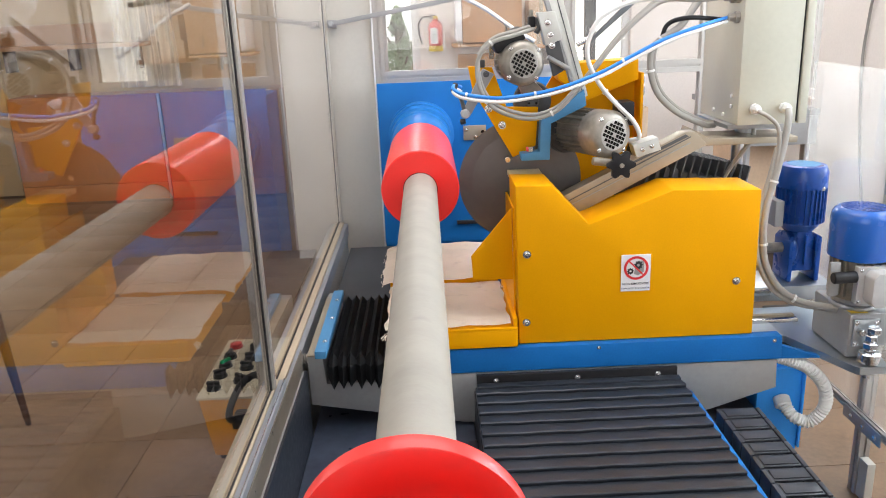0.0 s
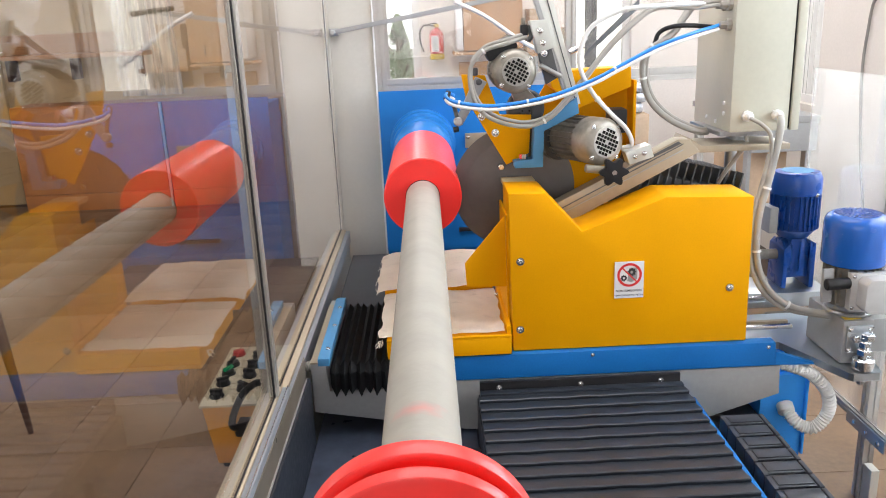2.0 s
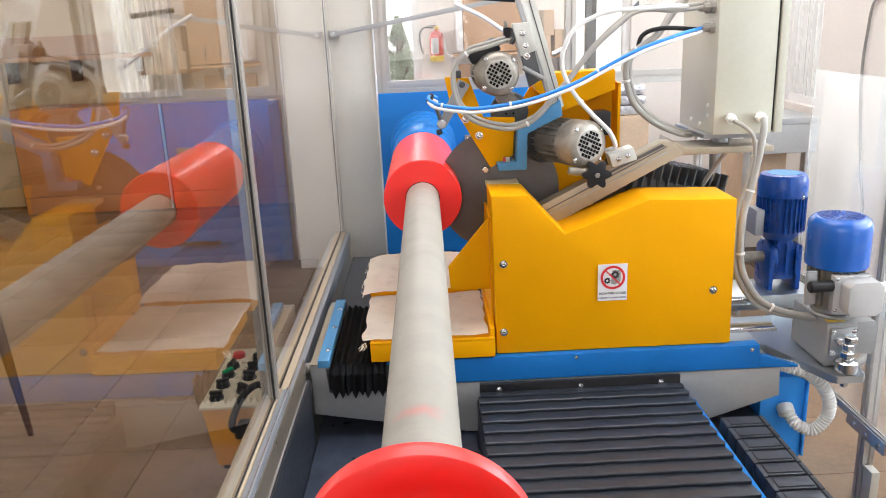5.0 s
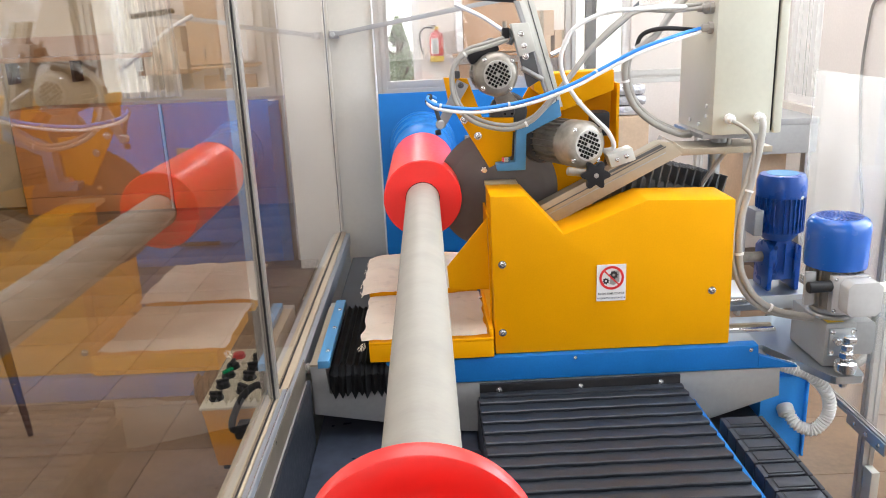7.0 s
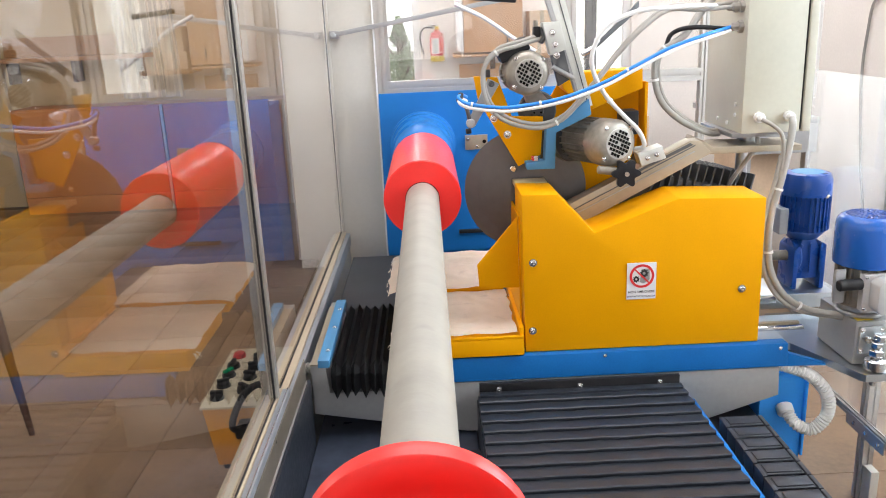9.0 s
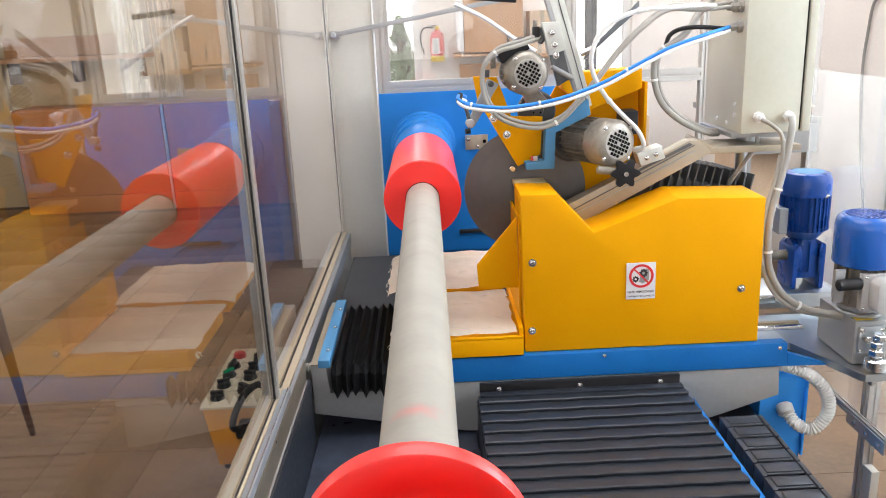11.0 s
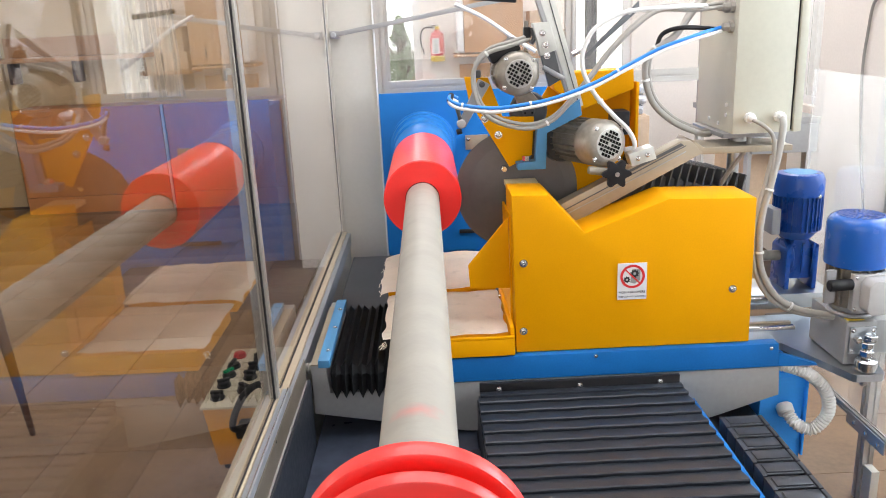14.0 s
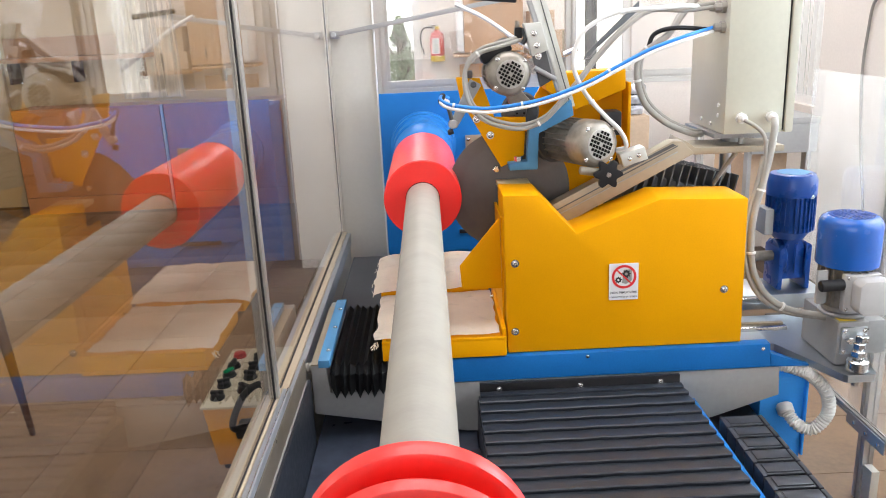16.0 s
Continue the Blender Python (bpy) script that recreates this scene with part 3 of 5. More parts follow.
def cable_chain():
    c = thing("cable_chain", "black plastic cable chain lying in its trough", "cable chain")
    x0, x1 = 0.805, 0.925
    y, k = 1.975, 0
    while y > 0.5:
        z = 0.497
        link = bx(x0 + 0.012, x1 - 0.012, y - 0.056, y - 0.004, z - 0.006, z, 0.003)
        bx(x0 + 0.016, x1 - 0.016, y - 0.050, y - 0.012, z - 0.001, z + 0.0035, 0.0015, bm=link)
        for s in (x0, x1 - 0.011):
            bx(s, s + 0.011, y - 0.066, y - 0.010, z - 0.044, z + 0.003, 0.002, bm=link)
        bx(x0 + 0.011, x1 - 0.011, y - 0.056, y - 0.004, z - 0.057, z - 0.05, 0.001, bm=link)
        part("link", link, CHAIN_BLACK, c)
        y -= 0.0605
        k += 1


cable_chain()

beam = thing("machine_saddle", "silver painted saddle casting with a light blue strip", "machine saddle")
part("saddle", prism([(-0.345, 0.662), (-0.345, 0.51), (-0.15, 0.475), (0.1, 0.43), (0.75, 0.415), (0.83, 0.435), (1.024, 0.498), (1.02, 0.588), (0.03, 0.588), (0.0, 0.575), (-0.295, 0.575), (-0.302, 0.662)], 2.082, 2.62, 0.003), SILVER, beam, "silver painted saddle casting")
part("left_end_plate", bx(-0.345, -0.315, 2.08, 2.56, 0.6625, 0.668, 0.001), BEIGE_METAL, beam)
part("blue_strip", bx(-0.318, -0.285, 2.05, 2.56, 0.669, 0.692, 0.002), STRIP_BLUE, beam, "light blue edge strip")
for y in (2.12, 2.30, 2.46):
    screw("screw", (-0.296, y, 0.692), 0.005, beam, (0, 0, 1))
part("rear_cover", bx(-0.335, 0.55, 2.62, 3.34, 0.60, 0.612, 0.003), RUBBER, beam, "black flat rear way cover")
part("flex_duct", pipe([(-0.3685, 2.13, 0.634), (-0.357, 2.13, 0.636), (-0.346, 2.13, 0.637)], 0.015, 12, 8, ripple=0.0025, pitch=0.008), CABLE, beam, "ribbed cream flexible duct")

# side bellows, pleat by pleat
PLEATS = []


def side_bellows():
    b = thing("side_bellows", "black pleated bellows beside the cloth tray", "bellows")
    n, w = 10, 0.034
    for i in range(n):
        x = -0.284 + 0.262 * (i + 0.5) / n
        bm = bmesh.new()
        prof = [(-w / 2, 0.0), (0.003 * math.sin(i * 2.1), 0.024 + 0.004 * math.sin(i * 1.7)), (w / 2, 0.0)]
        rows = []
        # over the top, then down the front
        for (y, zt) in ((2.56, 0.645), (2.088, 0.645), (2.076, 0.640), (2.074, 0.615), (2.072, 0.597)):
            front = y < 2.08
            rows.append([(dx, y - (h if front else 0), zt + (0 if front else h) - ((w / 2 - abs(dx)) * (1.5 + 0.35 * math.sin(i * 2.9)) if zt < 0.60 else 0)) for dx, h in prof])
        vs = [[bm.verts.new((a, c, d)) for a, c, d in r] for r in rows]
        for p, q in zip(vs, vs[1:]):
            for k in range(2):
                bm.faces.new((p[k], p[k + 1], q[k + 1], q[k]))
        bmesh.ops.solidify(bm, geom=bm.faces[:], thickness=0.0015)
        o = part("pleat", bm, PLEAT_BLACK, b, smooth=False)
        o.location = (x, 0, 0)
        PLEATS.append((o, x, (i + 0.5) / n))


side_bellows()

# ---- headstock ----
head = thing("headstock", "bright blue headstock with a round flanged spindle hub", "machine headstock")
part("housing", bx(-0.176, 0.66, 3.36, 3.612, 0.0, 1.288, 0.0015), BLUE, head)
part("front_plate", bx(-0.178, 0.662, 3.350, 3.3595, 0.62, 1.318, 0.0015), BLUE, head, "bright blue front plate")
sp_ = part("sensor_plate", bx(0.180, 0.276, 3.343, 3.3495, 1.067, 1.129, 0.001), BEIGE_METAL, head, "small tan metal plate")
for x, z, m_ in ((0.192, 1.112, CHROME), (0.232, 1.080, CHROME), (0.262, 1.100, HOLE_SCREW_BLACK)):
    screw("plate_screw", (x, 3.343, z), 0.0055, sp_, (0, -1, 0), m_)
part("hub", lathe((0, 3.3495, 1.1), (0, 0, 1.1), [(0, 0.139), (0.025, 0.139), (0.03, 0.134), (0.10, 0.134), (0.105, 0.124), (0.22, 0.124), (0.225, 0.116), (0.45, 0.116), (0.46, 0.11), (0.48, 0.06), (0.48, 0)], 56), BLUE, head)
for a in range(8):
    an = radians(22.5 + 45 * a)
    screw("hub_screw", (0.105 * math.cos(an), 2.90, 1.1 + 0.105 * math.sin(an)), 0.005, head, (0, -1, 0), HOLE_SCREW_BLACK)
# raised black bar that paints in the shade of a groove
part("base_groove", bx(0.14, 0.32, 3.33, 3.3495, 0.70, 0.715, 0.002), BLACK, head)

# ---- the log on the spindle ----
SPIN = []


def spun(name, label, category, bm, material):
    o = tagged(part(name, bm, material), label, category)
    o.location = (0, 0, 1.1)
    SPIN.append(o)
    return o


tube = spun("core_tube", "pale grey-beige tube turning between red discs", "tube",
            lathe((0, 0.45, 0), (0, 3, 0), [(0, 0), (0, 0.045), (0.002, 0.049), (2.3, 0.049), (2.302, 0.045), (2.302, 0)], 64), TUBE)
bore = lathe((0, 2.2585, 0), (0, 3, 0), [(0, 0.0492), (0, 0.0508), (0.0012, 0.0508), (0.0012, 0.0492)], 48)
roll = spun("red_roll", "glossy red plastic roll on the far end of the tube", "roll",
            lathe((0, 2.26, 0), (0, 3, 0), [(0, 0.0495), (0, 0.112), (0.003, 0.115), (0.60, 0.115), (0.603, 0.112), (0.603, 0.0495)], 72), RED)
# near-black ring that paints in the thin shadow where the tube enters
part("bore_edge", bore, HOLE_SCREW_BLACK, roll, "dark ring painting the shade round the tube")
disc = spun("red_disc", "thick red plastic disc on the near end of the tube", "disc",
            lathe((0, 0.642, 0), (0, 3, 0), [(0, 0.0495), (0, 0.1160), (0.0007, 0.1174), (0.002, 0.118), (0.023, 0.118), (0.026, 0.115), (0.026, 0.0495)], 96), RED)
ring = spun("red_ring", "loose red plastic ring sliding along the tube", "ring",
            lathe((0, -0.02, 0), (0, 3, 0), [(0, 0.053), (0, 0.1130), (0.0007, 0.1144), (0.002, 0.115), (0.017, 0.115), (0.02, 0.112), (0.02, 0.053), (0, 0.053)], 96), RED)
tail = thing("tailstock", "dark steel tailstock pillar holding the tube end", "machine tailstock")
part("pillar", bx(-0.09, 0.09, 0.30, 0.40, 0.42, 1.18, 0.01), NAVY, tail)
part("centre", rod((0, 0.40, 1.1), (0, 0.452, 1.1), 0.035, 24, chamfer=0.004), STEEL, tail)
# ---- the saw carriage: all that slides along the beam ----
car = thing("saw_carriage", "yellow guarded saw carriage with blade, motors and control cabinet", "saw carriage")
beam_body = part("beam_body", prism([(-0.051, 0.5915), (1.030, 0.5915), (1.030, 0.598), (1.028, 0.636), (1.026, 0.664), (-0.051, 0.664)], 2.078, 2.115, 0.002), BLUE, car, "blue painted cross beam")
part("beam_lip", prism([(1.030, 0.5915), (1.143, 0.588), (1.145, 0.592), (1.030, 0.632)], 2.0785, 2.10, 0.001), BLUE, beam_body)
for x, z in ((0.495, 0.653), (1.005, 0.650)):
    screw("screw", (x, 2.078, z), 0.004, beam_body)
part("bed_plate", bx(0.0, 1.03, 2.1155, 2.62, 0.5915, 0.664, 0.002), PLATE_STEEL, car, "galvanised plate")
part("way_rail", bx(0.90, 1.115, 2.17, 2.19, 0.6645, 0.676, 0.002), CHROME, car)
part("way_rail", bx(0.90, 1.115, 2.20, 2.215, 0.6645, 0.679, 0.002), BEIGE_METAL, car)
part("way_rail", bx(0.90, 1.13, 2.40, 2.42, 0.6645, 0.682, 0.002), CHROME, car)
guard = part("guard", prism([(0.268, 0.6655), (0.262, 1.133), (0.362, 1.13), (0.465, 1.016), (0.698, 1.103), (0.942, 1.094), (0.947, 0.6655)], 2.10, 2.27, 0.004), YELLOW, car, "folded yellow sheet-metal guard")
part("guard_ledge", bx(0.264, 0.360, 2.2715, 2.346, 1.116, 1.131, 0.002), LEDGE, car, "pale cream ledge behind the guard")
# solid near-black block in place of the shaded hollow behind the guard
part("guard_pocket", bx(0.40, 0.90, 2.272, 2.40, 0.672, 1.02), HOLE_SCREW_BLACK, car)
for x, z in ((0.292, 0.937), (0.289, 0.732), (0.889, 0.831)):
    screw("guard_screw", (x, 2.10, z), 0.008, guard)
part("nose_plate", prism([(0.255, 1.06), (0.138, 0.922), (0.142, 0.853), (0.258, 0.848)], 2.15, 2.156, 0.001), YELLOW, car, "yellow chip deflector")
part("nose_side", bx(0.2585, 0.2645, 2.15, 2.5, 0.74, 1.06), YELLOW, car)
sign = part("warning_sign", bx(0.558, 0.641, 2.0965, 2.0985, 0.815, 0.923), WHITE, guard, "white safety label with a red prohibition ring over gears")
# label drawing, kept on one sheet in front of the sign
SY = 2.0955
cx, cz, R0 = 0.600, 0.884, 0.033


def flat_ring(r0, r1, y, seg=48, a0=0.0, a1=6.28319, c=(cx, cz)):
    bm = bmesh.new()
    v = [[bm.verts.new((c[0] + r * math.cos(a0 + (a1 - a0) * i / seg), y, c[1] + r * math.sin(a0 + (a1 - a0) * i / seg))) for i in range(seg + 1)] for r in (r0, r1)]
    for i in range(seg):
        bm.faces.new((v[0][i], v[0][i + 1], v[1][i + 1], v[1][i]))
    return bm


def gear(x, z, r, y, teeth):
    own = bmesh.new()
    ringv = []
    for i in range(teeth * 4):
        rr = r if i % 4 in (0, 1) else r * 0.76
        a = 6.28319 * i / (teeth * 4)
        ringv.append(own.verts.new((x + rr * math.cos(a), y, z + rr * math.sin(a))))
    inner = [own.verts.new((x + r * 0.32 * math.cos(6.28319 * i / (teeth * 4)), y, z + r * 0.32 * math.sin(6.28319 * i / (teeth * 4)))) for i in range(teeth * 4)]
    for i in range(teeth * 4):
        j = (i + 1) % (teeth * 4)
        own.faces.new((ringv[i], ringv[j], inner[j], inner[i]))
    return own


hand_grey = mat("sign_grey", (0.35, 0.35, 0.34), 0.5)
part("grey_guard_mark", join(None, prism([(0.600, 0.905), (0.622, 0.905), (0.622, 0.872), (0.606, 0.862), (0.594, 0.866)], 2.0958, 2.0963)), hand_grey, sign, smooth=False)
part("gear_mark", gear(0.606, 0.892, 0.013, SY - 0.0002, 9), INK, sign, smooth=False)
part("gear_mark", gear(0.584, 0.875, 0.010, SY - 0.0002, 8), INK, sign, smooth=False)
rg = flat_ring(0.028, 0.035, SY - 0.0006)
bar = [(-0.0225, 0.0195), (-0.0195, 0.0225), (0.0225, -0.0195), (0.0195, -0.0225)]
rg.faces.new([rg.verts.new((cx + a, SY - 0.0007, cz + b)) for a, b in bar])
part("prohibition_ring", rg, SIGN_RED, sign, smooth=False)


def words(name, body, x, y, z, size, material, parent):
    cu = bpy.data.curves.new(name, "FONT")
    cu.body, cu.size, cu.align_x, cu.offset = body, size, "CENTER", size * 0.022
    tmp = new(name + "_tmp", cu)
    bpy.context.view_layer.update()
    me = bpy.data.meshes.new_from_object(tmp.evaluated_get(bpy.context.evaluated_depsgraph_get()))
    bpy.data.objects.remove(tmp)
    me.transform(pose(x, y, z, 90, 0, 0))
    me.materials.clear()
    me.materials.append(material)
    o = new(name, me)
    o.parent = parent
    return o


words("lettering", "NON RIMUOVERE", 0.5995, SY, 0.8340, 0.0094, INK, sign)
words("lettering", "I DISPOSITIVI DI SICUREZZA", 0.5995, SY, 0.8215, 0.0064, INK, sign)

# blade and its housing
part("blade", lathe((0.304, 2.353, 1.095), (0.304, 3, 1.095), [(0, 0), (0, 0.10), (0.0004, 0.165), (0.0016, 0.186), (0.0024, 0.165), (0.003, 0.10), (0.003, 0)], 120), BLADE, car, "round steel blade")
part("blade_flange", lathe((0.304, 2.353, 1.095), (0.304, 0, 1.095), [(0, 0), (0, 0.145), (0.001, 0.146), (0.0015, 0.143), (0.0015, 0)], 80), BLADE, car)
arm = part("arm_plate", prism([(0.152, 1.444), (0.221, 1.439), (0.261, 1.325), (0.353, 1.321), (0.345, 1.209), (0.278, 1.176), (0.164, 1.375)], 2.30, 2.312, 0.002), YELLOW, car, "yellow steel arm plate")
for x, z in ((0.247, 1.273), (0.208, 1.322)):
    screw("arm_screw", (x, 2.30, z), 0.008, arm)
part("housing_back", prism([(0.36, 1.30), (0.432, 1.416), (0.681, 1.425), (0.681, 1.0), (0.30, 1.0)], 2.455, 2.465), YELLOW, car)
part("housing_top", prism([(0.415, 1.436), (0.658, 1.442), (0.66, 1.383), (0.503, 1.327), (0.422, 1.391)], 2.36, 2.453, 0.003), YELLOW, car)
part("housing_end", bx(0.672, 0.681, 2.38, 2.453, 1.0, 1.40, 0.001), YELLOW, car)
hub = part("grinding_wheel", lathe((0.341, 2.362, 1.335), (0.341, 0, 1.335), [(0, 0), (0, 0.055), (0.018, 0.057), (0.024, 0.052), (0.024, 0.02), (0.03, 0.018), (0.03, 0)], 40), FIN, car)
for k in range(3):
    a = radians(90 + 120 * k)
    # solid dark plug painting the shade of a hole
    part("wheel_hole", rod((0.341 + 0.012 * math.cos(a), 2.333, 1.335 + 0.012 * math.sin(a)), (0.341 + 0.012 * math.cos(a), 2.330, 1.335 + 0.012 * math.sin(a)), 0.003, 10), HOLE_SCREW_BLACK, hub)


def small_motor(front, rear, rad, label, box_dir, roll=0.0):
    """A finned electric motor; its fan cover has a grille, dark squares painting its holes' shade."""
    f, r = Vector(front), Vector(rear)
    d = (r - f).normalized()
    L = (r - f).length
    mo = part("motor", lathe(f + d * L * 0.30, r, [(0, 0), (0, rad * 0.86), (L * 0.5, rad * 0.86), (L * 0.5, rad * 0.95), (L * 0.62, rad * 0.95), (L * 0.66, rad * 0.5), (L * 0.7, rad * 0.45), (L * 0.7, 0)], 36), GREY_ALU, car, label)
    part("fan_cover", lathe(f, r, [(0, 0), (0, rad * 0.76), (rad * 0.10, rad * 0.9), (rad * 0.3, rad), (L * 0.30, rad), (L * 0.30, rad * 0.86)], 40), GREY_ALU, mo)
    turn = d.to_track_quat("Z", "Y").to_matrix().to_4x4()
    M = Matrix.Translation(f) @ turn @ pose(0, 0, 0, 0, 0, roll)
    bm = bmesh.new()
    part("grille_plate", lathe(f - d * 0.0015, r, [(0, 0), (0, rad * 0.63), (0.0015, rad * 0.65)], 36), GRILLE, mo)
    s, g = rad * 0.122, rad * 0.040
    for i in range(-4, 5):
        for j in range(-4, 5):
            u, v = i * (s + g), j * (s + g)
            if rad * 0.12 < math.hypot(u, v) < rad * 0.56:
                bx(u - s / 2, u + s / 2, v - s / 2, v + s / 2, -0.0032, -0.0008, bm=bm, m=M)
    part("grille_hub", rod(f - d * 0.004, f, rad * 0.07, 12), GRILLE, mo)
    # solid dark squares in place of shaded openings
    tagged(part("grille_opening", bm, HOLE_SCREW_BLACK, mo, smooth=False), kind="stuff")
    for k in range(22):
        a = 2 * math.pi * k / 22
        own = bx(-0.0013, 0.0013, rad * 0.8, rad * 0.99, L * 0.33, L * 0.78)
        part("cooling_fin", join(None, own, Matrix.Translation(f) @ turn @ Matrix.Rotation(a, 4, "Z")), GREY_ALU, mo, smooth=False)
    for k in range(4):
        a = 2 * math.pi * (k + 0.55) / 4
        w = turn.to_3x3() @ Vector((math.cos(a) * rad * 0.88, math.sin(a) * rad * 0.88, 0))
        screw("cover_screw", f + w + d * rad * 0.10, 0.0048, mo, tuple(-d))
    if box_dir:
        c = f + d * L * 0.55 + Vector(box_dir) * rad * 1.12
        q = Vector(box_dir).to_track_quat("Z", "Y").to_matrix().to_4x4()
        part("terminal_box", join(None, bx(-0.045, 0.045, -0.045, 0.045, -0.018, 0.02, 0.006), Matrix.Translation(c) @ q), BLACK, mo, "black terminal box")
    return mo


small_motor((0.300, 2.20, 1.452), (0.285, 2.345, 1.452), 0.061, "small grey finned motor with a grille", (-0.42, 0.0, 0.9), 30)
small_motor((0.545, 2.17, 1.251), (0.440, 2.40, 1.245), 0.067, "small grey finned motor with a grille", None, 25)

part("motor_flange", lathe((0.450, 2.345, 1.246), (0.425, 2.40, 1.245), [(0, 0), (0, 0.066), (0.004, 0.070), (0.024, 0.070), (0.028, 0.066), (0.028, 0)], 36), FIN, car, "dark round motor flange")

# slides, brackets and knob
BRIGHT = mat("pale_machined_alloy", (0.60, 0.61, 0.57), 0.36, 0.35, vary=0.08, scale=10)
bar_part = part("slide_bar", prism([(0.370, 1.645), (0.411, 1.643), (0.491, 1.35), (0.465, 1.345)], 2.268, 2.282, 0.001), BRIGHT, car, "long pale steel slide bar")
part("bar_line", prism([(0.392, 1.645), (0.395, 1.645), (0.477, 1.36), (0.474, 1.36)], 2.2665, 2.2675), FIN, bar_part, smooth=False)
part("slide_edge", prism([(0.356, 1.645), (0.369, 1.645), (0.463, 1.345), (0.45, 1.36)], 2.262, 2.29, 0.001), SILVER, car)
blk = part("clamp_block", prism([(0.340, 1.585), (0.388, 1.586), (0.408, 1.512), (0.362, 1.496)], 2.215, 2.262, 0.003), BRIGHT, car)
for x, z in ((0.371, 1.557), (0.379, 1.525), (0.383, 1.497)):
    screw("block_screw", (x - 0.004, 2.215, z), 0.0065, blk)
part("lower_block", prism([(0.366, 1.496), (0.404, 1.509), (0.424, 1.43), (0.388, 1.41)], 2.24, 2.262, 0.002), FIN, car)
part("slide_pin", rod((0.37, 2.235, 1.465), (0.43, 2.235, 1.43), 0.007, 12, chamfer=0.001), STEEL, car)
part("air_fitting", rod((0.455, 2.26, 1.495), (0.495, 2.255, 1.512), 0.008, 12, chamfer=0.002), CHROME, car)
part("blue_bracket", prism([(0.478, 1.37), (0.485, 1.325), (0.384, 1.278), (0.38, 1.173), (0.298, 1.173), (0.295, 1.193), (0.35, 1.198), (0.355, 1.289), (0.452, 1.352)], 2.255, 2.299, 0.002), STRIP_BLUE, car, "pale blue angled bracket")
part("bracket_bolt", rod((0.325, 2.27, 1.198), (0.325, 2.27, 1.212), 0.012, 6), CHROME, car)
lev = part("lever", prism([(0.190, 1.441), (0.222, 1.424), (0.148, 1.306), (0.126, 1.315)], 2.24, 2.252, 0.003), SILVER, car, "grey pivoting lever")
screw("lever_pin", (0.199, 2.24, 1.425), 0.006, lev, (0, -1, 0), FIN)
part("lever_boss", rod((0.137, 2.228, 1.318), (0.137, 2.252, 1.318), 0.013, 20, chamfer=0.003), STEEL, lev)
part("nozzle", pipe([(0.108, 2.23, 1.398), (0.126, 2.235, 1.363), (0.134, 2.24, 1.331)], 0.006, 10, 4), FIN, lev, "dark bronze nozzle")
part("nozzle_knob", rod((0.122, 2.235, 1.295), (0.138, 2.235, 1.298), 0.008, 12, chamfer=0.002), BLACK, lev)
part("diagonal_slide", prism([(0.40, 1.015), (0.44, 0.998), (0.835, 1.200), (0.80, 1.237), (0.77, 1.238), (0.42, 1.066)], 2.245, 2.30, 0.002), BEIGE_METAL, car, "beige anodised diagonal slide")
# raised dark and pale strips paint the shade and gleam of the slide's grooves
part("slide_groove", prism([(0.60, 1.143), (0.60, 1.150), (0.77, 1.232), (0.78, 1.226)], 2.2435, 2.2455), FIN, car, smooth=False)
for o_, m_ in ((0.018, FIN), (0.034, STEEL)):
    part("slide_line", prism([(0.425, 1.066 - o_ - 0.003), (0.425, 1.066 - o_), (0.785, 1.246 - o_ * 1.1), (0.785, 1.243 - o_ * 1.1)], 2.2425, 2.2448), m_, car, smooth=False)
part("slide_shelf", prism([(0.80, 1.21), (0.835, 1.195), (1.10, 1.195), (1.10, 1.212), (0.84, 1.215), (0.81, 1.237)], 2.25, 2.40, 0.002), BEIGE_METAL, car)
k = part("slide_block", prism([(0.604, 1.216), (0.674, 1.236), (0.686, 1.200), (0.616, 1.180)], 2.19, 2.245, 0.003), BRIGHT, car)
for x, z in ((0.632, 1.203), (0.658, 1.212)):
    screw("block_screw", (x, 2.19, z), 0.005, k)
lobes = [(0.562 + r_ * math.cos(a_), 1.170 + r_ * math.sin(a_)) for a_, r_ in
         ((2 * math.pi * i / 48, 0.0345 + 0.0075 * math.cos(12 * math.pi * i / 48)) for i in range(48))]
kn = prism(lobes, 2.142, 2.164, 0.002)
knob = part("star_knob", kn, BLACK, car, "black six-lobed knob")
part("knob_insert", rod((0.562, 2.137, 1.17), (0.562, 2.141, 1.17), 0.007, 12), CHROME, knob)
part("spindle_bar", rod((0.485, 2.165, 1.182), (0.552, 2.165, 1.172), 0.012, 16, chamfer=0.003), GREY_ALU, car)
main = part("drive_motor", join(None, bx(-0.16, 0.16, -0.11, 0.11, -0.12, 0.10, 0.02), Matrix.Translation((0.80, 2.44, 1.005)) @ pose(0, 0, 0, 0, 14, 0)), FIN, car, "dark finned main motor")
for i in range(13):
    x = -0.17 + 0.028 * i
    part("motor_fin", join(None, bx(x, x + 0.005, -0.118, 0.118, -0.10, 0.135, 0.001), Matrix.Translation((0.80, 2.44, 1.015)) @ pose(0, 0, 0, 0, 14, 12)), FIN, main, smooth=False)

# control cabinet on its stem
cab = part("cabinet", bx(0.919, 1.088, 2.25, 2.56, 1.25, 1.95, 0.004), CAB, car, "grey-beige enamelled control cabinet")
part("cabinet_door", bx(1.094, 1.118, 2.246, 2.564, 1.25, 1.95, 0.004), CAB, cab)
part("door_seal", bx(1.088, 1.094, 2.256, 2.554, 1.256, 1.945), BLACK, cab)
